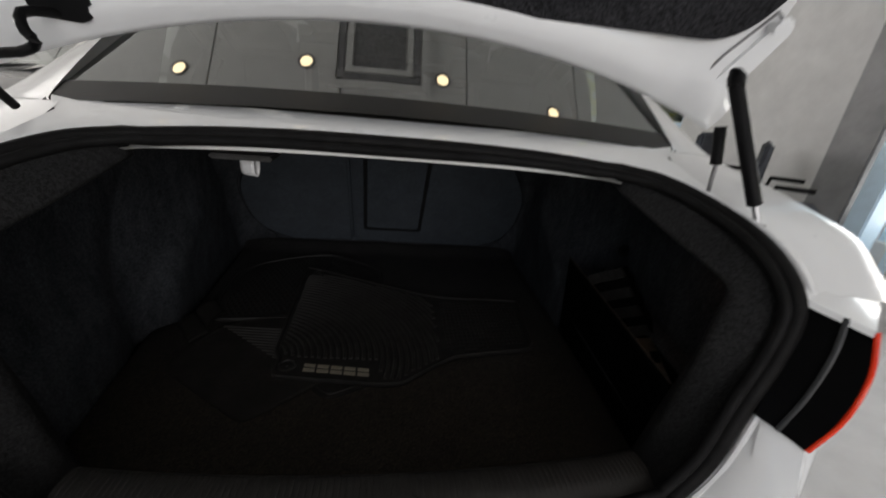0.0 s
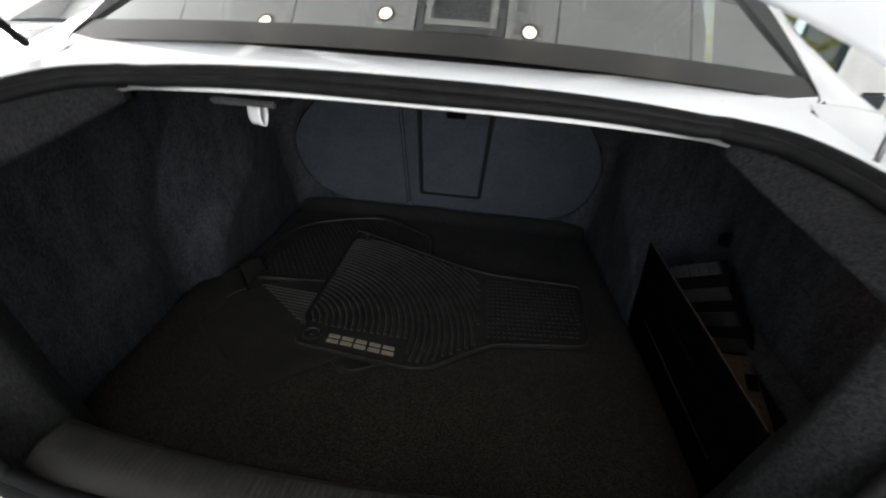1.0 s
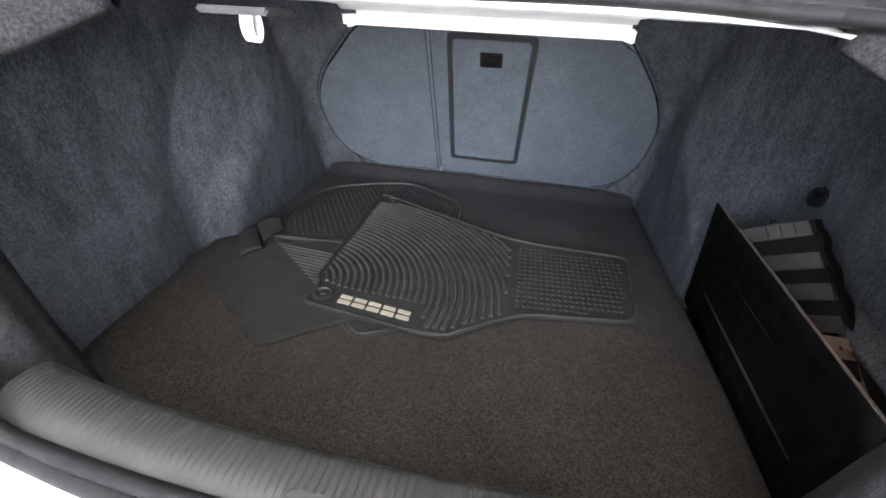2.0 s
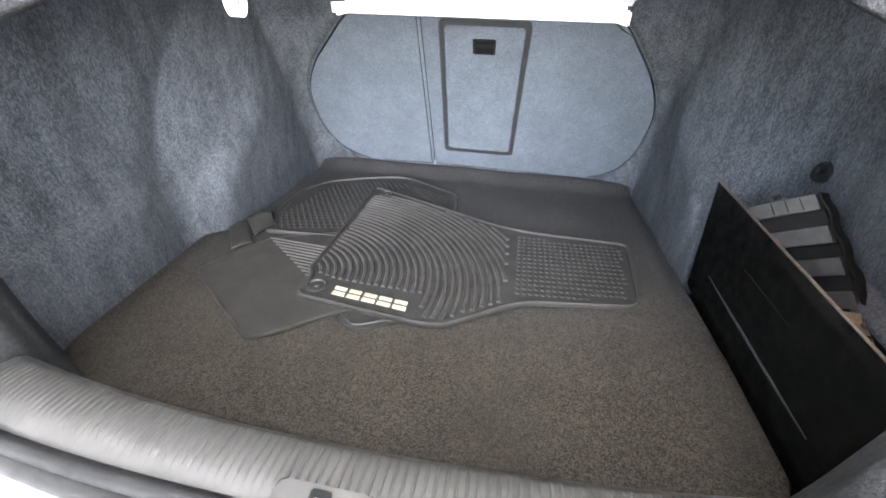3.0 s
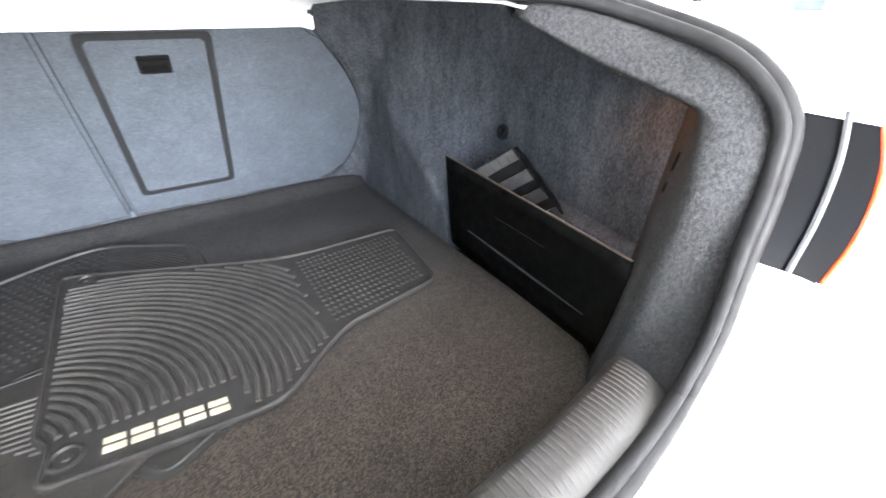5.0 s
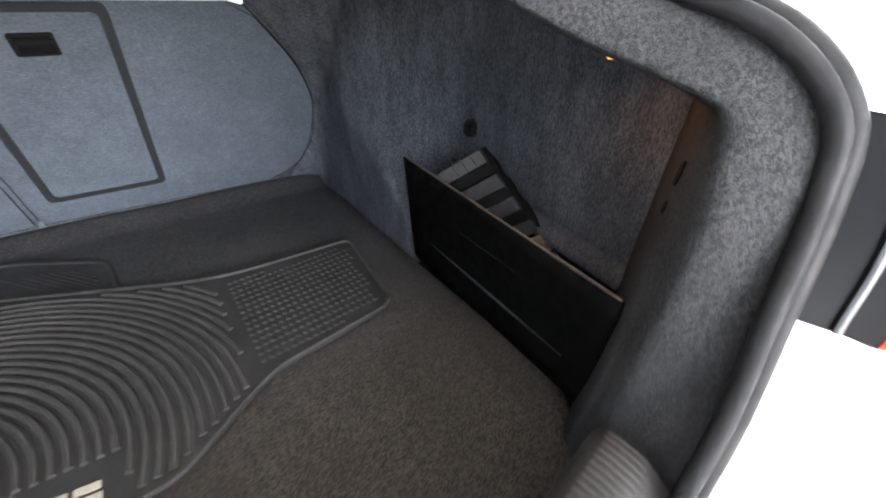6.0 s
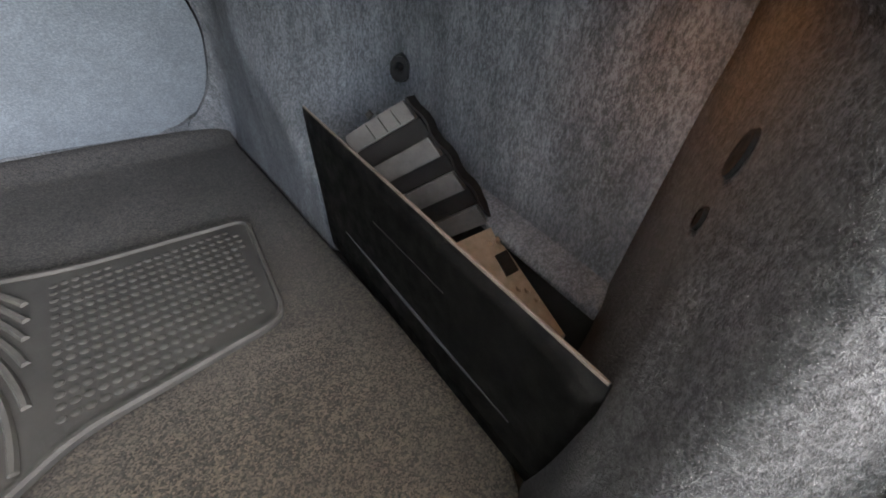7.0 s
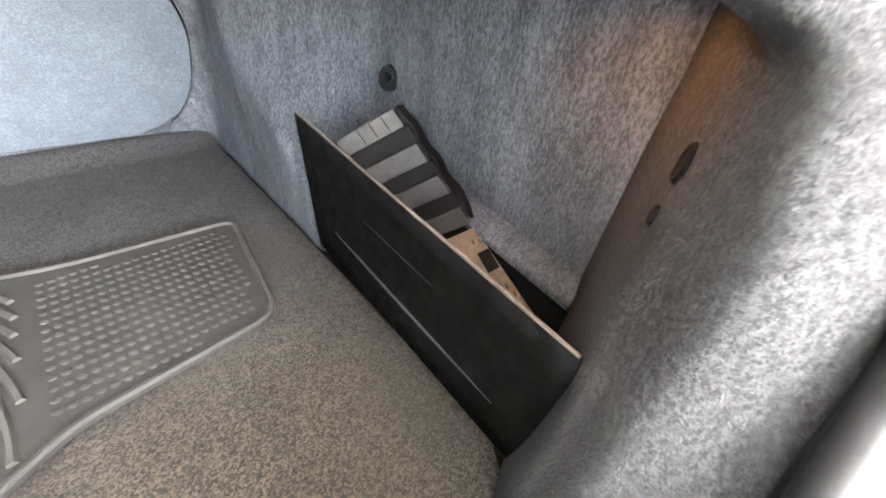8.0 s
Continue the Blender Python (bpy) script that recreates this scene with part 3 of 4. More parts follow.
def seat_edge(s, z):
    """How far the seat back reaches to one side at a height."""
    v = min(0.54, max(0.03, (z - 0.54) / 0.876))
    reach = []
    for i in range(len(SEAT)):
        a, b = SEAT[i - 1], SEAT[i]
        if (a[1] > v) != (b[1] > v):
            reach.append(s * (a[0] + (b[0] - a[0]) * (v - a[1]) / (b[1] - a[1])))
    return max(reach)


for s in (1, -1):
    rows = []
    for i in range(36):
        row = []
        for j in range(91):
            z = 0.49 + 0.575 * i / 35
            far = back_y(z) - 0.013
            y = 0.29 + (far - 0.29) * (1 - (1 - j / 90) ** 1.5)
            z = min(z, lining_top(y))
            x = side_x(s, y, z)
            d = min(1.0, max(0.0, far - y) / 0.065)
            rim_x = seat_edge(s, z) + 0.003
            x = s * (rim_x + (max(abs(x), rim_x) - rim_x) * math.sqrt(1 - (1 - d) ** 2))
            row.append(V(x, y, z))
        rows.append(row)
    thick(part("side_lining", sheet(rows), LINING, car, "heathered grey felt trunk side lining over the wheel housing", 60), 0.006, 0)


def on_seat(u, v, w):
    """u across, v up the slope of the backrest, w out of it into the trunk."""
    return V(u, 1.36 - 0.482 * v - 0.876 * w, 0.54 + 0.876 * v - 0.482 * w)


outer = []
for p in SEAT:
    q = Vector(p) - Vector((0, 0.28))
    k = min(0.66 / max(1e-6, abs(q.x)), 0.34 / max(1e-6, abs(q.y)))
    outer.append(Vector((q.x * k, 0.28 + q.y * k)))
surround = ring(outer, SEAT, -0.045, 0.008, on_seat)
part("seat_surround", surround, LINING, car, "grey felt panel framing the rear seat backs", 50)

# painted metal and felt overhead
part("shelf_panel", sheet([[V(x, y, z) for x in (-0.36, -0.2, 0, 0.2, 0.345)] for y, z in ((0.50, 1.047), (0.56, 1.050), (0.80, 1.050), (1.05, 1.045), (1.075, 1.033), (1.08, 1.002), (1.11, 1.000))]), PRIMER, car, "white painted metal underside of the parcel shelf")
for s in (1, -1):
    rows = [[V(s * x, y0 + (1.13 - y0) * q, lining_top(y0 + (1.13 - y0) * q) + 0.003 * math.sin(x * 40 + y0 * 13) * q) for x, y0 in ((0.33, 0.515), (0.42, 0.510), (0.5, 0.455), (0.58, 0.40), (0.655, 0.35))] for q in (0, 0.08, 0.16, 0.24, 0.35, 0.5, 0.7, 0.85, 1.0)]
    thick(part("overhead_lining", sheet(rows), LINING, car, "grey felt under the parcel shelf"), 0.004, 1)
    part("shelf_tab", slab(rounded([(s * 0.30, 1.050), (s * 0.35, 1.050), (s * 0.35, 0.994), (s * 0.30, 1.008)], 0.008), 0, 0.004, lambda u, v, w: V(u, 1.078 + w, v)), PRIMER, car)
rim = []
for k in range(25):
    x = -0.412 + 0.824 * k / 24
    arc = 0.020 * (1 - (x / 0.425) ** 2)
    low = 0.022 * abs(x / 0.41) ** 3
    rim.append([V(x, 0.500 + arc, 1.062 - low), V(x, 0.482 + arc, 1.060 - low), V(x, 0.468 + arc, 1.054 - low), V(x, 0.462 + arc, 1.044 - 0.4 * low), V(x, 0.475 + arc, 1.041 - 0.2 * low), V(x, 0.53, 1.046)])
part("shelf_flange", sheet(rim), PRIMER, car, "bright white painted flange below the rear window")

# rubber seal all round the opening
bottom = [V(x, 0.118 + 0.21 * x * x, 0.640 - 0.10 * x * x) for x in [0.36 - 0.72 * k / 20 for k in range(21)]]
front = [V(x, 0.478 + 0.022 * (1 - (x / 0.41) ** 2), 1.068 - 0.016 * abs(x / 0.41) ** 3) for x in [-0.38 + 0.76 * k / 20 for k in range(21)]]
loop = SEAL + bottom + mirror(SEAL)[::-1] + front
part("seal", tube(loop, 0.0125, 12, closed=True), RUBBER, car, "black rubber weather seal")
inner_loop = []
for k in range(len(loop)):
    a, b = loop[k - 1], loop[(k + 1) % len(loop)]
    c = V(0, 0.30, 0.86)
    inner_loop.append(loop[k] + (c - loop[k]).normalized() * 0.019 + V(0, -0.003, 0.002))
part("seal_lip", tube(inner_loop, 0.0085, 12, closed=True), LIPRUBBER, car, "soft grey inner lip of the seal")
for run in (SEAL[6:], mirror(SEAL[6:])[::-1]):
    lip = [p - (V(0, 0.30, 0.86) - p).normalized() * 0.024 + V(0, 0, -0.003) for p in run]
    part("gutter", tube(lip, 0.0055, 8), WHITE, car, "white painted gutter lip")
# sill plate, ribbed along its inner half
rows = []
N = 1800
for k in range(N + 1):
    x = -0.415 + 0.83 * k / N
    y, z = 0.190 + 0.27 * x * x, 0.668 - 0.14 * x * x
    g = 0.0014 * (0.5 + 0.5 * math.cos(2 * math.pi * x / 0.0086)) ** 5
    rows.append([V(x, y + 0.030, z - 0.16), V(x, y + 0.017, z - 0.040), V(x, y + 0.013, z - 0.024), V(x, y + 0.007, z - 0.012), V(x, y - 0.001, z - 0.005), V(x, y - 0.004, z - 0.0035 - g), V(x, y - 0.018, z - 0.0005 - g), V(x, y - 0.036, z - g), V(x, y - 0.043, z - 0.0015 - g * 0.4), V(x, y - 0.047, z - 0.0035), V(x, y - 0.062, z - 0.010), V(x, y - 0.076, z - 0.018), V(x, y - 0.084, z - 0.030)])
part("sill_plate", sheet(rows), SILLPLASTIC, car, "ribbed grey plastic loading sill", 60)
put = lambda u, v, w: V(u, v, 0.6595 + (v - 0.13) * 0.15 + w)
part("cover_gap", slab(rounded([(-0.0317, 0.0968), (0.0527, 0.0968), (0.0527, 0.1532), (-0.0317, 0.1532)], 0.009), 0, 0.0065, put), SHADOWPAN, car)
cover = part("latch_cover", slab(rounded([(-0.0305, 0.098), (0.0515, 0.098), (0.0515, 0.152), (-0.0305, 0.152)], 0.008), 0, 0.009, put, 0.002), SILLPLASTIC, car, "smooth plastic cover of the lid catch")
# slot laid on as a near-black slab, its shade in the colour
part("slot", slab(rounded([(0.000, 0.094), (0.0175, 0.094), (0.0175, 0.148), (0.000, 0.148)], 0.003), 0.0085, 0.0105, put), SHADOWPAN, cover)
part("striker", tube([put(0.0088, 0.100, 0.0), put(0.0088, 0.106, 0.015), put(0.0088, 0.138, 0.015), put(0.0088, 0.142, 0.0)], 0.0028, 8), CHROME, cover, "bright steel catch loop")

# outer skin
for s, flip in ((1, lambda p: p), (-1, mirror)):
    A = glide([(0.535, 1.28, 1.43), (0.565, 1.08, 1.345), (0.586, 0.85, 1.237), (0.580, 0.60, 1.100), (0.552, 0.565, 1.085), (0.543, 0.50, 1.063), (0.543, 0.41, 1.040), (0.560, 0.345, 1.022), (0.568, 0.29, 0.998), (0.560, 0.206, 0.950)], 46)
    B = glide([(0.65, 1.25, 1.36), (0.695, 1.02, 1.24), (0.718, 0.84, 1.14), (0.738, 0.69, 1.075), (0.740, 0.62, 1.060), (0.738, 0.55, 1.050), (0.735, 0.47, 1.040), (0.732, 0.39, 1.026), (0.735, 0.30, 1.0), (0.69, 0.206, 0.947)], 46)
    C = glide([(0.77, 1.25, 1.0), (0.785, 1.05, 1.0), (0.795, 0.90, 1.0), (0.805, 0.78, 0.998), (0.81, 0.71, 0.995), (0.815, 0.64, 0.99), (0.825, 0.56, 0.982), (0.835, 0.47, 0.966), (0.825, 0.40, 0.952), (0.765, 0.282, 0.942)], 46)
    D = glide([(0.86, 1.25, 0.72), (0.865, 1.05, 0.72), (0.87, 0.90, 0.72), (0.872, 0.80, 0.72), (0.875, 0.74, 0.72), (0.878, 0.68, 0.72), (0.88, 0.62, 0.72), (0.88, 0.55, 0.72), (0.875, 0.49, 0.72), (0.868, 0.425, 0.72)], 46)
    E = [V(p.x - 0.01, p.y, 0.28) for p in D]
    rows = [flip(glide([A[k], A[k].lerp(B[k], 0.5) + V(0.003, 0, 0.006), B[k], C[k], D[k], E[k]], 24)) for k in range(46)]
    part("quarter_panel", sheet(rows), WHITE, car, "glossy white rear quarter panel and roof pillar", 50)
    rows = [[V(s * x, y, z) for x, z in ((0.765, 1.0), (0.855, 0.72), (0.85, 0.28))] for y in (1.24, 1.7, 2.5)]
    part("door_skin", sheet(rows), WHITE, car, "white car flank")

# deck strip between the seal and the rear window
rows = []
for k in range(41):
    x = -0.545 + 1.09 * k / 40
    e = abs(x)
    a = 0.494 + 0.022 * (1 - (e / 0.41) ** 2) if e < 0.41 else 0.494 - 0.42 * (e - 0.41) - 2.6 * (e - 0.41) ** 2
    z = 1.069 - 0.030 * max(0, (e - 0.36) / 0.185) ** 2
    rows.append([V(x, a - 0.002, z - 0.006), V(x, a + 0.008, z), V(x, 0.545, 1.079 - 0.004 * max(0, e - 0.45) / 0.1), V(x * 1.04, 0.572, 1.088), V(x * 1.075, 0.605, 1.097)])
part("deck_strip", sheet(rows), WHITE, car, "white painted strip below the rear window")


def window_point(u, v):
    """The rear window: u from -1 to 1 across, v from 0 to 1 up."""
    half = 0.582 - 0.045 * v * v
    return V(half * u, 0.575 + 0.72 * v + 0.03 * (1 - u * u) * 0, 1.094 + 0.355 * v + 0.022 * (1 - u * u) * (1 - 0.2 * v) - 0.012)


pane = part("rear_window", sheet([[window_point(-1 + 2 * i / 24, j / 14) for i in range(25)] for j in range(15)]), GLASS, car, "tinted rear window reflecting ceiling lights")
pane.visible_shadow = False
up = V(0, -0.0012, 0.0026)
part("window_border", sheet([[window_point(-1 + 2 * i / 24, v) + up for i in range(25)] for v in (0.0, 0.04, 0.085)]), FRIT, pane, "black printed border of the glass")

# cabin seen through the glass
part("roof", sheet([[V(0.52 * u, y, z + 0.03 * (1 - u * u)) for u in (-1, -0.5, 0, 0.5, 1)] for y, z in ((1.28, 1.432), (1.8, 1.462), (2.6, 1.44), (3.0, 1.38))]), WHITE, car, "white car roof")
part("headliner", sheet([[V(0.50 * u, y, z + 0.03 * (1 - u * u)) for u in (-1, -0.5, 0, 0.5, 1)] for y, z in ((1.27, 1.405), (1.8, 1.435), (2.6, 1.41), (3.0, 1.35))]), HEADLINER, car)
part("parcel_shelf", box(-0.62, 0.62, 0.59, 1.16, 1.052, 1.066, 0.004), CABIN, car, "dark cloth parcel shelf")
part("dashboard", box(-0.68, 0.68, 3.0, 3.4, 0.5, 1.02, 0.05, 3), CABIN, car)
part("cabin_floor", box(-0.8, 0.8, 1.5, 3.4, 0.25, 0.3), SHADOWPAN, car)
for x in (-0.36, 0.0, 0.36):
    part("headrest", box(x - 0.12, x + 0.12, 1.16, 1.25, 1.075, 1.22, 0.035, 3), CABIN, car, "dark cloth rear headrest")
for x in (-0.37, 0.37):
    part("front_seat", box(x - 0.24, x + 0.24, 1.95, 2.1, 0.5, 1.16, 0.06, 3), CABIN, car)
    part("headrest", box(x - 0.12, x + 0.12, 1.98, 2.08, 1.17, 1.33, 0.035, 3), CABIN, car)

# floor pan below the carpets, and the dark shell that closes the trunk
part("trunk_pan", box(-0.66, 0.66, 0.225, 1.42, 0.47, 0.495), SHADOWPAN, car)
part("bulkhead", box(-0.66, 0.66, 1.44, 1.46, 0.47, 1.04), SHADOWPAN, car)
ledge_rows = []
for q in range(13):
    y = 0.362 + 0.215 * q / 12
    z = 0.664 + 0.11 * (y - 0.38)
    ledge_rows.append([V(0.655, y, z + 0.003), V(0.648, y, z), V(0.636, y, z - 0.004), V(0.624, y, z - 0.011), V(0.620, y, z - 0.020)])
thick(part("pocket_ledge", sheet(ledge_rows), LINING, car, "felt ledge low on the pocket wall", 60), 0.004, 1)
# near-black sheet and floor put the pocket's shade into their colour
part("pocket_shade", sheet([[V(0.621, r[0].y, r[-1].z - 0.001) for r in ledge_rows], [V(0.624, r[0].y, 0.557) for r in ledge_rows]]), SHADOWPAN, car, "near-black sheet for the shade below the ledge")
part("pocket_floor", box(0.534, 0.652, 0.315, 0.76, 0.54, 0.556), SHADOWPAN, car, "side pocket floor, near-black for its shade")

# bumper below the opening
rows = []
for k in range(41):
    x = -0.80 + 1.60 * k / 40
    e = abs(x) / 0.80
    y0 = 0.092 + 0.24 * x * x if abs(x) < 0.45 else 0.1406 + 0.28 * (abs(x) - 0.45)
    z0 = 0.628 - 0.08 * min(0.2, x * x) + max(0, abs(x) - 0.45) * 0.9
    y1 = -0.055 + 0.10 * (min(abs(x), 0.5) / 0.5) ** 2 + 0.78 * max(0, abs(x) - 0.5)
    rows.append([V(x, y0, z0), V(x, y0 - 0.02, z0 - 0.005), V(x, y1 + 0.045, z0 - 0.02), V(x, y1 + 0.008, z0 - 0.045), V(x, y1, z0 - 0.09), V(x, y1 + 0.005, 0.45), V(x, y1 + 0.04, 0.26)])
part("bumper", sheet(rows), WHITE, car, "glossy white rear bumper", 60)

# tail lamps: inner flank, rear lens and red edge
for s in (1, -1):
    IN = glide([(s * 0.556, 0.208, 0.948), (s * 0.545, 0.194, 0.900), (s * 0.528, 0.178, 0.842), (s * 0.510, 0.164, 0.788)], 14)
    OUT = glide([(s * 0.592, 0.144, 0.939), (s * 0.584, 0.123, 0.888), (s * 0.567, 0.113, 0.828), (s * 0.545, 0.116, 0.774)], 14)
    lamp = part("tail_lamp", sheet([[IN[k] + V(s * 0.004, 0.026, 0)] + glide([IN[k], IN[k].lerp(OUT[k], 0.5) + V(s * 0.002, -0.002, 0), OUT[k]], 6) for k in range(14)]), LAMPBLACK, car, "smoked black tail lamp with a red edge")
    strip = [IN[k].lerp(OUT[k], 0.60 - 0.18 * k / 13) + V(-s * 0.001, -0.003, 0.001) for k in range(14)]
    part("light_strip", tube(strip, 0.0034, 6, flat=0.4, up=(-s * 0.78, -0.59, 0.2)), LAMPGREY, lamp, "pale clear strip")
    part("red_edge", tube([p + V(s * 0.002, -0.001, 0) for p in OUT], 0.0032, 8), RED, lamp, "bright red lens edge")
    rows = []
    for k in range(14):
        p, z = OUT[k], OUT[k].z
        rows.append([p, V(s * 0.68, p.y + 0.062, z), V(s * 0.775, p.y + 0.145, z), V(s * 0.862, p.y + 0.285, z)])
    part("rear_lens", sheet(rows), CLEARLENS, lamp, "clear grey rear lens")
    ledge = [IN[0] + V(s * 0.010, 0.026, 0.004), IN[0], IN[0].lerp(OUT[0], 0.5), OUT[0], V(s * 0.68, 0.206, 0.939), V(s * 0.775, 0.289, 0.939)]
    behind = [V(s * 0.568, 0.275, 0.985), V(s * 0.580, 0.262, 0.975), V(s * 0.61, 0.245, 0.967), V(s * 0.65, 0.235, 0.960), V(s * 0.70, 0.236, 0.955), V(s * 0.775, 0.318, 0.949)]
    part("lamp_shoulder", sheet([[p + V(-s * 0.003, -0.003, -0.007) for p in ledge], [p + V(-s * 0.002, -0.002, 0.002) for p in ledge], behind]), WHITE, car, "white panel edge above the lamp")
    part("lamp_bed", sheet([[V(s * x, y, z) for x, y, z in r] for r in (
        [(0.540, 0.186, 0.80), (0.526, 0.167, 0.787), (0.545, 0.117, 0.772), (0.66, 0.197, 0.770), (0.78, 0.291, 0.768), (0.87, 0.42, 0.768)],
        [(0.508, 0.172, 0.735), (0.508, 0.140, 0.728), (0.535, 0.088, 0.70), (0.66, 0.175, 0.69), (0.79, 0.285, 0.70), (0.88, 0.42, 0.70)],
        [(0.435, 0.150, 0.605), (0.460, 0.100, 0.600), (0.53, 0.07, 0.58), (0.66, 0.165, 0.55), (0.80, 0.28, 0.55), (0.88, 0.42, 0.55)])]), WHITE, car, "white bumper corner below the lamp")

# ---- raised trunk lid ----
def on_lid(x, h, w):
    """h: height on the lid above its hinge edge, w: towards the rear."""
    return V(x, 0.52 - 0.28 * (h - 1.12) - w * 0.96, h + w * -0.27)


def lid_low(x):
    return 1.146 + 0.107 * (1 - (x / 0.58) ** 2)


lid = part("trunk_lid", sheet([[on_lid((0.575 + 0.10 * q - 0.06 * max(0, q - 0.6)) * u, lid_low(0.58 * u) * (1 - q) + 1.80 * q, 0.014 * math.sin(math.pi * min(1, q * 9)) if q < 0.12 else 0.0) for u in [-1 + 2 * i / 30 for i in range(31)]] for q in (0, 0.012, 0.03, 0.05, 0.08, 0.12, 0.2, 0.4, 0.6, 0.8, 1.0)]), WHITE, car, "white raised trunk lid", 60)
thick(lid, 0.028, 0)
part("lid_lining", slab(rounded([(-0.53, 1.278), (0.53, 1.278), (0.61, 1.38), (0.61, 1.74), (-0.61, 1.74), (-0.61, 1.38)], 0.09, 6), 0.016, 0.026, on_lid, 0.006), BLACKFELT, lid, "black felt lining of the lid")
part("lid_tail", sheet([[V(0.6 * u, y, z) for u in (-1, -0.5, 0, 0.5, 1)] for y, z in ((0.33, 1.80), (0.24, 1.83), (0.10, 1.80), (0.02, 1.75))]), WHITE, lid)
for s in (1, -1):
    part("strut_pad", slab(rounded([(s * 0.50, 1.175), (s * 0.56, 1.19), (s * 0.625, 1.31), (s * 0.60, 1.325)], 0.015), 0.014, 0.022, on_lid, 0.004), WHITE, lid)
    # grey tube drawn for the shadow line round the strut pad
    part("pad_shade_line", tube([on_lid(s * 0.485, 1.185, 0.016), on_lid(s * 0.53, 1.26, 0.016), on_lid(s * 0.585, 1.325, 0.016), on_lid(s * 0.595, 1.318, 0.016)], 0.0022, 6), COLUMN, lid)
    part("bolt", tube([on_lid(s * 0.585, 1.305, 0.016), on_lid(s * 0.585, 1.305, 0.034)], 0.008, 8), WHITE, lid)
    # gas strut
    top, low = V(s * 0.498, 0.385, 1.212), V(s * 0.566, 0.320, 1.008)
    mid = top.lerp(low, 0.83)
    strut = part("gas_strut", tube([top.lerp(low, -0.02), top.lerp(low, 0.03), mid, mid + (low - top) * 0.01], [0.0085, 0.0105, 0.0105, 0.007], 12), BLACKPLASTIC, car, "black gas strut holding the lid")
    part("rod", tube([mid, low], 0.0045, 8), CHROME, strut)
    part("ball_end", tube([top + V(0, -0.004, -0.006), top + V(0, 0.0, 0.006), top + V(0, 0.006, 0.012), top + V(s * 0.001, 0.014, 0.015)], [0.0115, 0.0125, 0.0095, 0.005], 10), BLACKPLASTIC, strut)
    part("ball_socket", tube([low + V(0, 0, 0.006), low + V(s * 0.004, -0.004, -0.022)], 0.0075, 8), GREYMETAL, strut)
    if s > 0:
        # short damper and hinge link beside it
        a, b = V(s * 0.512, 0.40, 1.148), V(s * 0.522, 0.395, 1.09)
        link = part("hinge_link", tube([a, a.lerp(b, 0.5), b], 0.009, 10), BLACKPLASTIC, car, "black hinge damper")
        part("link_rod", tube([b, V(s * 0.530, 0.40, 1.036)], 0.0035, 8), CHROME, link)
    if s < 0:
        arm = [on_lid(-0.45, 1.215, 0.02), V(-0.468, 0.43, 1.205), V(-0.462, 0.415, 1.185), V(-0.452, 0.415, 1.170), V(-0.475, 0.42, 1.158), V(-0.52, 0.43, 1.150), V(-0.56, 0.46, 1.12), V(-0.565, 0.50, 1.08)]
        part("hinge_arm", tube(glide(arm, 20), 0.0065, 10), BLACKPLASTIC, car, "curved black lid hinge arm")
        part("hinge_bracket", slab(rounded([(-0.485, 1.212), (-0.42, 1.208), (-0.405, 1.222), (-0.41, 1.25), (-0.485, 1.25)], 0.012), 0.014, 0.03, on_lid, 0.006), BLACKPLASTIC, lid, "black hinge mount")

# ---- the rest of the body ahead of the trunk ----
for s in (1, -1):
    rows = [[V(s * (0.765 - 0.05 * q), y, 0.995 - 0.02 * q), V(s * (0.855 - 0.03 * q), y, 0.72), V(s * (0.85 - 0.03 * q), y, 0.28)] for y, q in ((2.5, 0), (3.2, 0), (3.8, 0.6), (4.15, 1.8))]
    part("front_wing", sheet(rows), WHITE, car, "white front wing and door")
    rows = [[V(s * 0.75, y0, 1.0), V(s * 0.70, (y0 + y1) / 2, 1.2), V(s * 0.60, y1, 1.40)] for y0, y1 in ((1.26, 1.30), (1.9, 1.9), (2.6, 2.4), (3.3, 2.62))]
    part("side_window", sheet(rows), GLASS, car, "tinted side window")
    for wy in (1.02, 3.66):
        turn = lambda u, v, h, s=s, wy=wy: V(s * (0.865 + h), wy + u, 0.315 + v)
        wheel = part("wheel", lathe([(0.02, 0.0), (0.2, 0.0), (0.215, 0.012), (0.305, 0.012), (0.315, -0.004), (0.315, -0.19), (0.2, -0.2)], 32, turn), RUBBER, car, "black tyre")
        part("rim", lathe([(0.02, 0.012), (0.07, 0.012), (0.18, 0.002), (0.205, 0.016)], 32, turn), GREYMETAL, wheel, "grey alloy rim")
part("bonnet", sheet([[V(0.72 * u, y, z + 0.04 * (1 - u * u)) for u in (-1, -0.5, 0, 0.5, 1)] for y, z in ((3.32, 0.985), (3.7, 0.93), (4.1, 0.80), (4.2, 0.68))]), WHITE, car, "white bonnet")
part("front_bumper", sheet([[V(0.76 * u, 4.24 - 0.12 * u * u, z) for u in (-1, -0.5, 0, 0.5, 1)] for z in (0.70, 0.55, 0.4, 0.25)]), WHITE, car, "white front bumper")
part("windscreen", sheet([[V((0.60 + 0.10 * q) * u, 2.62 + 0.70 * q, 1.43 - 0.44 * q + 0.03 * (1 - u * u)) for u in (-1, -0.5, 0, 0.5, 1)] for q in (0, 0.5, 1)]), GLASS, car, "tinted windscreen")

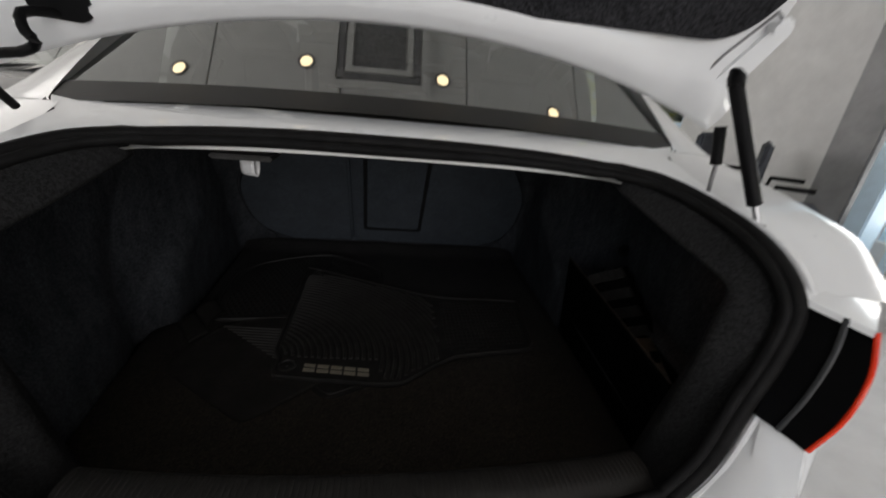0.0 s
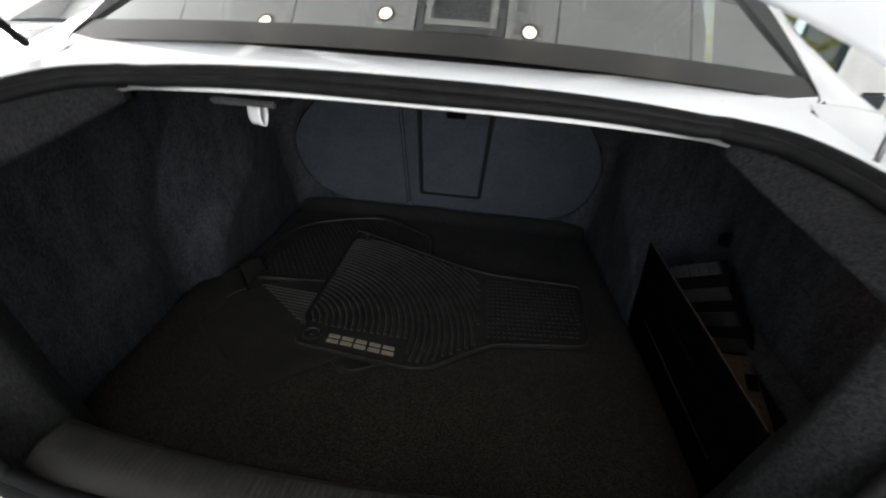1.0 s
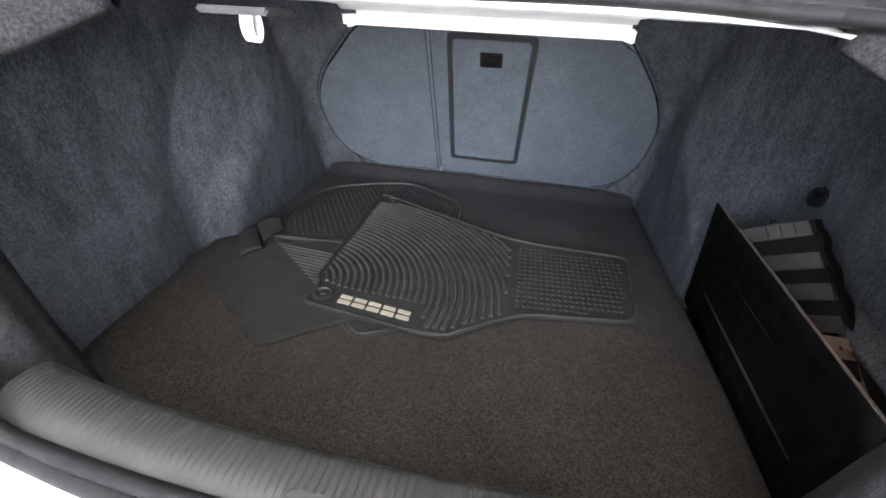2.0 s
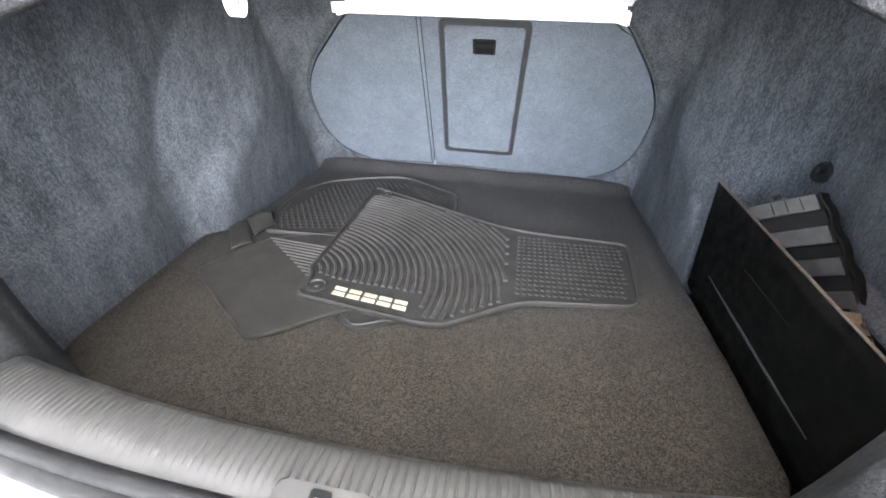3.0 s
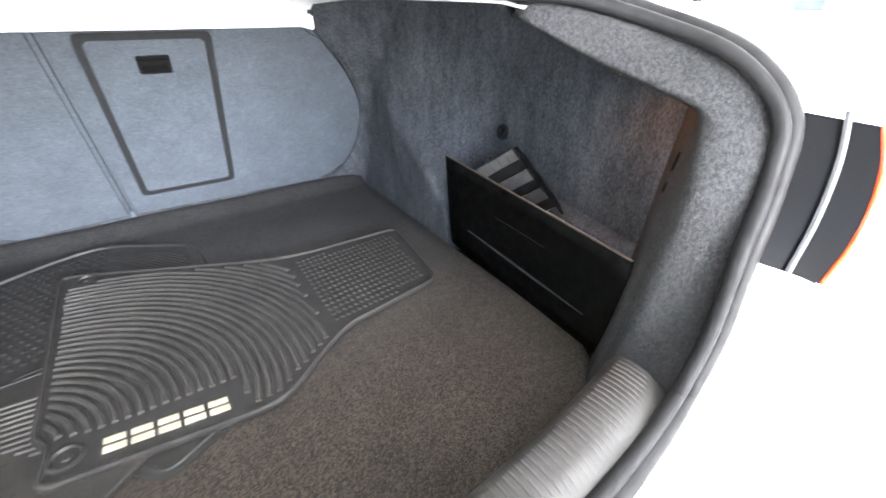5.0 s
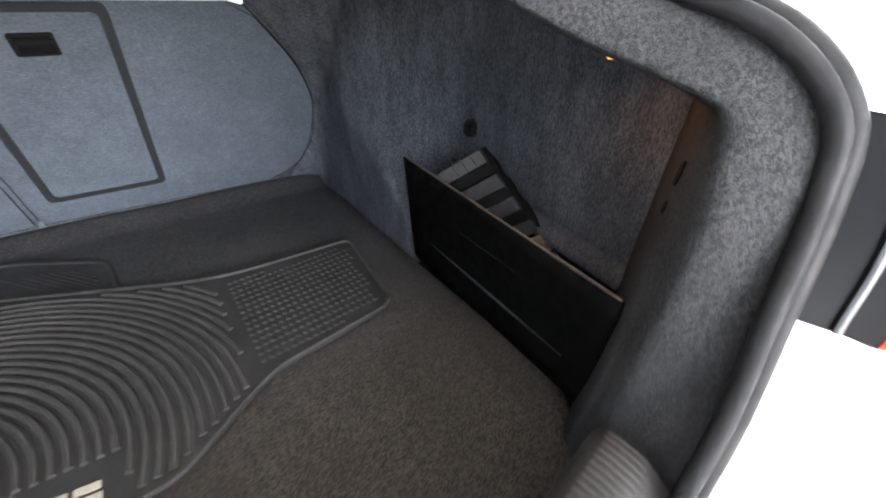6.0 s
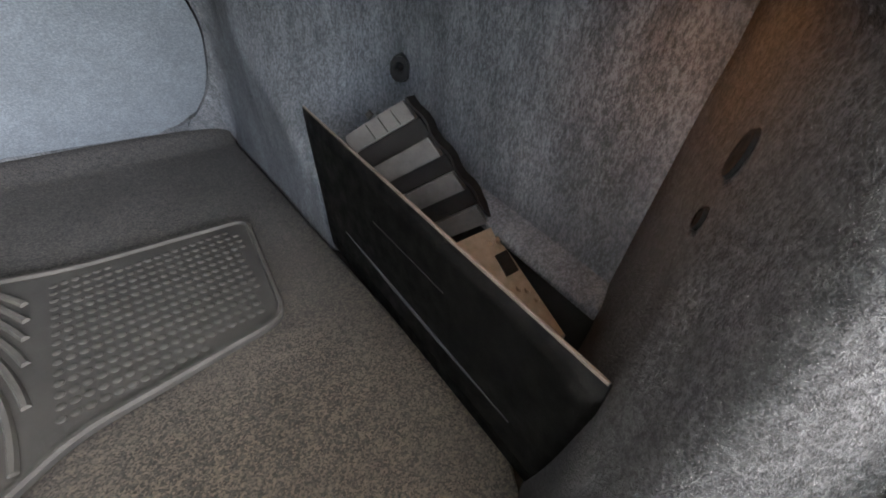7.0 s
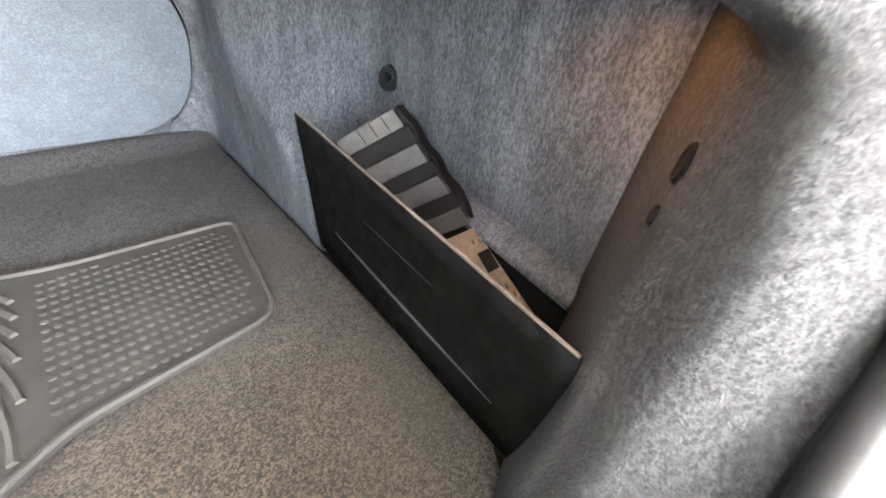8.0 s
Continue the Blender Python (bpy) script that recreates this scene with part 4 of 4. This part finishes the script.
# ---- rear seat backs ----
rear_seat = empty("rear_seat", "grey felt backs of the split rear seat", "seat")
for side, edge, name in ((-1, -0.1412, "narrow grey felt seat back"), (1, -0.1388, "wide grey felt seat back with a hatch")):
    half = clip(inset(SEAT, 0.0045), side, edge)
    part("backrest", slab(half, -0.05, 0.012, on_seat, 0.009, 4), SEATFELT, rear_seat, name)
part("seat_belt_tab", box(-0.146, -0.134, 1.345, 1.352, 0.545, 0.566, 0.002), SEATFELT, rear_seat)
HO = [(-0.099, 0.091), (0.126, 0.091), (0.138, 0.530), (-0.092, 0.530)]
HI = [(-0.085, 0.103), (0.113, 0.103), (0.123, 0.515), (-0.079, 0.515)]
part("hatch_frame", ring(rounded(HO, 0.016), rounded(HI, 0.012), 0.008, 0.0150, on_seat), FRAMEGREY, rear_seat, "dark frame of the pass-through hatch")
hatch = part("hatch", slab(rounded([(p[0] * 0.985, p[1] * 0.995 + 0.002) for p in HI], 0.012), 0.006, 0.0135, on_seat, 0.003), SEATFELT, rear_seat, "grey felt pass-through hatch door")
part("pull_frame", ring(rounded([(-0.006, 0.443), (0.052, 0.443), (0.052, 0.482), (-0.006, 0.482)], 0.004), rounded([(-0.001, 0.448), (0.047, 0.448), (0.047, 0.477), (-0.001, 0.477)], 0.003), 0.012, 0.017, on_seat), BLACKPLASTIC, hatch, "black pull recess")
part("pull_well", slab([(-0.002, 0.447), (0.048, 0.447), (0.048, 0.478), (-0.002, 0.478)], 0.012, 0.0142, on_seat), SHADOWPAN, hatch)
part("pull_bar", slab(rounded([(-0.001, 0.463), (0.047, 0.463), (0.047, 0.471), (-0.001, 0.471)], 0.002), 0.0142, 0.018, on_seat, 0.002), DARKSLAT, hatch)

# ---- trunk floor carpet ----
def carpet_left(y):
    t = smooth(0.725, 0.80, y)
    return (-0.600 + 0.11 * max(0, 0.72 - y)) * (1 - t) + (-0.539 - 0.035 * max(0, y - 0.8)) * t + 0.09 * max(0, (0.40 - y) / 0.18) ** 2


rows = []
for j in range(90):
    y = 0.215 + (1.368 - 0.215) * j / 89
    e = max(0, (y - 1.33) / 0.038)
    l = carpet_left(y) + 0.004 + 0.05 * e * e
    r = 0.521 - 0.06 * max(0, 0.36 - y) / 0.1 - 0.07 * e * e
    z = FLOOR + 0.026 * smooth(1.26, 1.345, y) - 0.004 * e
    row = [V(l, y, z - 0.02), V(l + 0.002, y, z - 0.004), V(l + 0.007, y, z)]
    for k in range(1, 28):
        x = l + (r - l) * k / 28
        row.append(V(x, y, z + 0.0015 * math.sin(x * 17 + y * 9) * math.sin(y * 13)))
    rows.append(row + [V(r - 0.007, y, z), V(r - 0.002, y, z - 0.004), V(r, y, z - 0.02)])
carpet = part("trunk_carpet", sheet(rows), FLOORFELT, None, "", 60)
tagged(carpet, "dark brown-grey flecked carpet on the trunk floor", "carpet")

# ---- rubber floor mats ----
def flat(z):
    return lambda u, v, w: V(u, v, z + w)


def bead(outline, r, z, drop=0.0):
    return tube([V(p[0], p[1], z) for p in outline], r, 6, closed=True)


def ridge(points, r, z):
    return tube([V(p[0], p[1], z) for p in points], r, 6)


MAIN = rounded([(-0.254, 0.541), (-0.003, 0.510), (0.042, 0.513), (0.130, 0.580), (0.180, 0.612), (0.402, 0.646), (0.432, 0.905), (0.150, 0.912), (-0.226, 1.088), (-0.281, 1.106), (-0.265, 0.63), (-0.248, 0.605)], [0.025, 0.05, 0.05, 0.05, 0.06, 0.035, 0.03, 0.09, 0.03, 0.03, 0.012, 0.012], 6)
main_mat = empty("floor_mat", "dark grey ribbed rubber car mat lying on other mats", "floor mat", group="rubber mats")
ZM = FLOOR + 0.0125
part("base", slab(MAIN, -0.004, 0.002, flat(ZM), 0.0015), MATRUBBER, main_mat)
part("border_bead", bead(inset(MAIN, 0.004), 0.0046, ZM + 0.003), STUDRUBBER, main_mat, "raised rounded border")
safe = inset(MAIN, 0.016)
print_zone = [(-0.25, 0.52), (-0.01, 0.50), (-0.005, 0.595), (-0.195, 0.606), (-0.25, 0.625)]
cx, cy = -0.315, 0.60
for k in range(33):
    rad = 0.067 + 0.0149 * k
    run = []
    for q in range(181):
        a = radians(-25 + 130 * q / 180)
        p = (cx + rad * math.cos(a) * 1.02, cy + rad * math.sin(a))
        ok = inside(p, safe) and p[0] < 0.142 and not inside(p, print_zone) and (p[0] + 0.232) ** 2 + (p[1] - 1.063) ** 2 > 0.028 ** 2
        if ok:
            run.append(p)
        if (not ok or q == 180) and run:
            if len(run) > 7:
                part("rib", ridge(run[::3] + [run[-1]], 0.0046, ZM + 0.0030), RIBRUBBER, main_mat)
            run = []
for gx, gy in ((-0.231, 1.062), (-0.222, 0.578)):
    g = part("grommet", lathe([(0.021, 0.001), (0.022, 0.0045), (0.017, 0.006), (0.015, 0.0025), (0.006, 0.0025), (0.005, 0.005), (0.0004, 0.005)], 18, lambda u, v, w: V(gx + u, gy + v, ZM + w)), MATRUBBER, main_mat, "round fixing eyelet")
# five plain cream marks where the mat is printed, each of two bars
for k in range(5):
    x0 = -0.184 + 0.0312 * k
    y0 = 0.5625 - 0.0040 * k
    for v0, v1, w in ((-0.004, 0.0070, 0.0265), (0.0120, 0.0225, 0.0255)):
        mark = [(x0, y0 + v0), (x0 + w, y0 + v0 - 0.0034), (x0 + w, y0 + v1 - 0.0034), (x0, y0 + v1)]
        part("printed_mark", slab(rounded(mark, 0.0015, 2), 0.002, 0.0034, flat(ZM), 0.0004), CREAM, main_mat, "plain cream printed mark")
stud_mesh = bpy.data.meshes.new("stud")
sv, se, sf = lathe([(0.0052, 0.0), (0.0048, 0.0010), (0.0036, 0.0016), (0.0004, 0.0018)], 10, lambda u, v, w: V(u, v, w))
stud_mesh.from_pydata(sv, se, sf)
stud_mesh.materials.append(STUDRUBBER)
finish(stud_mesh)
for i in range(20):
    for j in range(16):
        px = 0.168 + 0.0122 * i
        py = 0.626 + 0.0170 * j + 0.0010 * i
        if inside((px, py), inset(MAIN, 0.023)):
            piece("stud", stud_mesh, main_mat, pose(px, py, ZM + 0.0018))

MAT2 = rounded([(-0.498, 0.582), (-0.270, 0.414), (-0.085, 0.575), (-0.085, 0.80), (-0.285, 0.812), (-0.430, 0.742)], [0.03, 0.03, 0.03, 0.03, 0.05, 0.05], 6)
second_mat = empty("floor_mat", "dark grey rubber mat with a smooth heel pad under another mat", "floor mat", group="rubber mats")
Z2 = FLOOR + 0.0065
part("base", slab(MAT2, -0.003, 0.0025, flat(Z2), 0.002), DUSTY, second_mat)
part("border_bead", bead(inset(MAT2, 0.004), 0.0022, Z2 + 0.0015), DUSTY, second_mat, "raised rounded border")
for k in range(11):
    a, b = Vector((-0.420 + 0.0155 * k, 0.742 - 0.0125 * k)), Vector((-0.16, 0.722 - 0.0125 * k))
    part("rib", ridge([a.lerp(b, q / 8) for q in range(9)], 0.0036, Z2 + 0.002), RIBRUBBER, second_mat)
for i in range(6):
    for j in range(8):
        px, py = -0.37 + 0.02 * i + 0.012 * j, 0.60 - 0.017 * j + 0.004 * i
        piece("stud", stud_mesh, second_mat, pose(px, py, Z2 + 0.0021, 0, 0, 0) @ Matrix.Diagonal((0.6, 0.6, 0.35, 1)))

MAT3 = rounded([(-0.462, 0.775), (-0.05, 0.80), (-0.005, 0.99), (-0.022, 1.130), (-0.215, 1.248), (-0.34, 1.205), (-0.45, 1.140), (-0.497, 1.060), (-0.495, 0.900)], [0.02, 0.05, 0.04, 0.04, 0.06, 0.05, 0.05, 0.05, 0.05], 6)
third_mat = empty("floor_mat", "dark grey rubber mat with dotted tread deep in the trunk", "floor mat", group="rubber mats")
Z3 = FLOOR + 0.004
part("base", slab(MAT3, -0.003, 0.002, flat(Z3), 0.0015), MATRUBBER, third_mat)
part("border_bead", bead(inset(MAT3, 0.005), 0.005, Z3 + 0.002), MATRUBBER, third_mat, "raised rounded border")
for i in range(20):
    for j in range(20):
        px, py = -0.485 + 0.0150 * i + 0.0045 * j, 0.79 + 0.0205 * j + 0.004 * i
        if inside((px, py), inset(MAT3, 0.022)) and px < -0.205:
            piece("stud", stud_mesh, third_mat, pose(px, py, Z3 + 0.0015, 0, 0, 20) @ Matrix.Diagonal((0.9, 1.5, 1.1, 1)))
for k in range(12):
    pts = [(-0.20 + 0.016 * k + 0.02 * q, 1.17 - 0.006 * k - 0.026 * q) for q in range(6)]
    pts = [p for p in pts if inside(p, inset(MAT3, 0.02))]
    if len(pts) > 2:
        part("rib", ridge(pts, 0.003, Z3 + 0.002), MATRUBBER, third_mat)

fourth_mat = empty("floor_mat", "small corner of a rubber mat showing below the pile", "floor mat", group="rubber mats")
MAT4 = rounded([(-0.19, 0.545), (-0.118, 0.478), (0.0, 0.54), (0.02, 0.66), (-0.15, 0.66)], 0.025, 5)
part("base", slab(MAT4, -0.002, 0.002, flat(FLOOR + 0.0025), 0.0015), MATRUBBER, fourth_mat)
part("border_bead", bead(inset(MAT4, 0.012), 0.003, FLOOR + 0.0045), MATRUBBER, fourth_mat)

# turned-up end of the lowest mat against the side lining
flap = empty("rubber_flap", "brown-grey rubber flap curled against the trunk side", "rubber flap")
def tongue(c0, c1, c2, c3, lift, wave):
    """A curled four-cornered flap."""
    rows = []
    for i in range(10):
        a = i / 9
        row = []
        for j in range(10):
            b = j / 9
            p = Vector(c0).lerp(Vector(c1), b).lerp(Vector(c3).lerp(Vector(c2), b), a)
            row.append(V(p.x, p.y, FLOOR + 0.006 + lift * (1 - a) ** 2 + wave * math.sin(3.0 * b) * (1 - 0.5 * a)))
        rows.append(row)
    return sheet(rows)


thick(part("tongue", tongue((-0.515, 0.800), (-0.480, 0.850), (-0.448, 0.815), (-0.464, 0.745), 0.012, 0.009), DUSTY, flap), 0.004, 1)
thick(part("tongue", tongue((-0.532, 0.748), (-0.512, 0.792), (-0.448, 0.712), (-0.476, 0.672), 0.007, 0.007), DUSTY, flap), 0.004, 1)

# ---- black divider board before the side pocket ----
board = empty("divider_board", "black board standing on edge before the side pocket", "board")
def on_board(u, v, w):
    """u along the trunk, v up, w towards the trunk's middle."""
    return V(0.526 - 0.024 * (0.775 - u) / 0.48 - 0.012 * (v - 0.52) / 0.22 - w, u, v)


rows = []
for k in range(9):
    f = k / 8
    rows.append([on_board(0.292 + (0.483 + 0.012 * f) * j / 16, 0.523 + (0.205 + 0.020 * j / 16) * f, 0) for j in range(17)])
thick(part("panel", sheet(rows), BOARD, board), 0.004, 1)
part("top_edge", tube([on_board(u, 0.7485 - 0.020 * (0.787 - u) / 0.51, -0.002) for u in [0.785 - 0.492 * q / 12 for q in range(13)]], 0.0019, 6), BOARDEDGE, board, "brown upper edge")
# scuffing and the fold's highlight are both put into this lighter grey
part("fold_ridge", tube([on_board(0.70 - 0.345 * q / 10, 0.592 - 0.006 * q / 10, 0.0003) for q in range(11)], [0.0008 + 0.0020 * math.sin(math.pi * q / 10) for q in range(11)], 6), FRAMEGREY, board, "scuffed fold line with its highlight in the grey")
part("scratch", tube([on_board(0.60 - 0.14 * q / 6, 0.668, 0.0002) for q in range(7)], 0.0008, 5), DARKSLAT, board)

# ---- stepped plastic rack in the side pocket ----
rack2 = empty("stepped_holder", "black stepped plastic holder in the side pocket", "holder")
R0, R1 = V(0.581, 0.640, 0.788), V(0.626, 0.526, 0.668)
across = V(-0.045, 0.055, -0.050)
run = (R1 - R0)
stops = [0.0, 0.14, 0.29, 0.44, 0.57, 0.72, 0.86, 1.0]
reach = lambda p: (p.x - 0.534) / 0.045
nrm = run.cross(across).normalized()
if nrm.z < 0:
    nrm = -nrm
for k in range(7):
    a, b = R0 + run * stops[k], R0 + run * stops[k + 1]
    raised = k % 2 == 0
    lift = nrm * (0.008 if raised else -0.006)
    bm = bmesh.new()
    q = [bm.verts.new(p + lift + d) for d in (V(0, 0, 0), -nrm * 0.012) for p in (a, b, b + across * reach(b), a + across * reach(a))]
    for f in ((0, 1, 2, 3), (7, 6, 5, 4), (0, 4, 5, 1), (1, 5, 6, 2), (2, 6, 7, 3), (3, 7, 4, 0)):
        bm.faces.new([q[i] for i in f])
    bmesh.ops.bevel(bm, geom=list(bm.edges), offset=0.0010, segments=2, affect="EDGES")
    # steps darker than the treads, the shade of the gaps put into their colour
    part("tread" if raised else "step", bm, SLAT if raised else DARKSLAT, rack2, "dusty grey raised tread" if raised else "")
side = run.cross(nrm).normalized() * (1 if run.cross(nrm).x > 0 else -1)
wall = [R0 + side * 0.0035 + nrm * 0.004 + run * (q / 14) + nrm * (0.004 if (q // 2) % 2 == 0 else -0.005) for q in range(15)]
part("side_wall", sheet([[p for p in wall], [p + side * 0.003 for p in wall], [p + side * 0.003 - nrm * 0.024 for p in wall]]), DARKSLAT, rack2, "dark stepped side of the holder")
part("knob", tube([R0 + across * 0.55 - run * 0.02 + nrm * 0.002, R0 + across * 0.55 - run * 0.06 + nrm * 0.003], [0.005, 0.004], 10), DARKSLAT, rack2)
for q in range(1, 4):
    base = R0 + across * (0.22 * q) + nrm * 0.0083
    part("groove", tube([base + run * 0.012, base + run * 0.128], 0.0007, 5), DARKSLAT, rack2)
low = [R0 + across * reach(R0) - nrm * 0.016, R0 - nrm * 0.016, R1 - nrm * 0.016, R1 + across * reach(R1) - nrm * 0.016]
bm = bmesh.new()
q = [bm.verts.new(p) for p in low] + [bm.verts.new((min(max(p.x, 0.540), 0.64), p.y, 0.557)) for p in low]
for f in ((0, 1, 2, 3), (7, 6, 5, 4), (0, 4, 5, 1), (1, 5, 6, 2), (2, 6, 7, 3), (3, 7, 4, 0)):
    bm.faces.new([q[i] for i in f])
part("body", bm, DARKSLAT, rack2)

plate = empty("metal_bracket", "metal bracket with bolts in the side pocket, lamp glow in its brown", "bracket")
put = lambda u, v, w: V(u, v, 0.667 - 0.56 * (0.515 - v) + w)
part("plate", slab(rounded([(0.545, 0.392), (0.628, 0.385), (0.634, 0.515), (0.545, 0.515)], 0.004), -0.006, 0.0, put, 0.001), BRACKET, plate)
# opening in the plate shown by a thin slab of shade colour
part("well", slab([(0.598, 0.462), (0.618, 0.462), (0.620, 0.486), (0.600, 0.486)], -0.0005, 0.001, put), SHADOWPAN, plate)
for bx, by in ((0.606, 0.500), (0.616, 0.498), (0.603, 0.446), (0.612, 0.440), (0.616, 0.428)):
    part("bolt", lathe([(0.0004, 0.004), (0.003, 0.004), (0.0036, 0.0)], 8, lambda u, v, w: put(bx + u, by + v, w)), BRACKET, plate)
part("leg", box(0.56, 0.60, 0.41, 0.43, 0.557, 0.605), BRACKET, plate)

# ---- small fittings ----
hook = empty("lining_hook", "small black plastic hook on the felt lining", "hook")
hc, he, hn = V(0.641, 0.738, 0.795), V(0.55, -0.83, 0), V(-0.83, -0.55, 0)
at_hook = lambda u, v, w: hc + he * (1.2 * u) + V(0, 0, 1.3 * v) + hn * w
part("base", slab(rounded([(-0.010, -0.013), (0.010, -0.013), (0.012, 0.006), (0.0, 0.016), (-0.012, 0.006)], 0.006), -0.012, 0.006, at_hook, 0.002), BLACKPLASTIC, hook)
part("knob", tube([at_hook(0, 0.002, 0.004), at_hook(0, -0.001, 0.013)], [0.007, 0.004], 10), BLACKPLASTIC, hook)
hole_n = V(-0.49, 0.862, 0.13).normalized()
hole_u = hole_n.cross(V(0, 0, 1)).normalized()
hole_v = hole_u.cross(hole_n)
# holes drawn as flush near-black discs, their shade put into the colour
for hp, ru, rv in ((V(0.549, 0.3022, 0.8595) + hole_n * 0.001, 0.0070, 0.011), (V(0.5415, 0.3028, 0.8245) + hole_n * 0.001, 0.0045, 0.0060)):
    part("trim_hole", lathe([(1.25, -0.001), (1.12, 0.0012), (0.95, 0.0012), (0.85, 0.0006), (0.01, 0.0006)], 18, lambda u, v, w: hp + hole_u * (u * ru) + hole_v * (v * rv) + hole_n * w), SHADOWPAN, car, "near-black disc for a hole's shade in the trim")

strap = empty("pull_strap", "white webbing loop hanging from the shelf", "strap")
path = [V(-0.246 + 0.003 * math.sin(a), 0.528 + 0.006 * math.sin(a), 1.010 - 0.019 * math.cos(a)) for a in [2 * math.pi * k / 24 for k in range(24)]]
rows = [[p + V(0.013, -0.006, 0) * q for p in path] for q in (-1, -0.5, 0.5, 1)]
thick(part("loop", sheet(rows, closed=True), STRAP, strap), 0.0025, 0)
part("holder_plate", box(-0.300, -0.200, 0.495, 0.56, 1.022, 1.031, 0.003), SLAT, strap, "grey plate holding the strap")

trunk_lamp = empty("trunk_lamp", "small lit warm lamp under the shelf", "lamp")
part("housing", box(0.540, 0.592, 0.360, 0.416, 0.9595, 0.975, 0.004), BLACKPLASTIC, trunk_lamp)
part("lens", box(0.545, 0.586, 0.365, 0.411, 0.9535, 0.9590, 0.002), BULB, trunk_lamp, "warm glowing lens")
bulb = new("trunk_lamp_light", bpy.data.lights.new("trunk_lamp_light", "AREA"))
bulb.data.size, bulb.data.energy, bulb.data.color = 0.03, 0.012, (1.0, 0.44, 0.14)
bulb.data.spread = radians(150)
bulb.matrix_world = look((0.566, 0.384, 0.9520), (0.572, 0.340, 0.5))
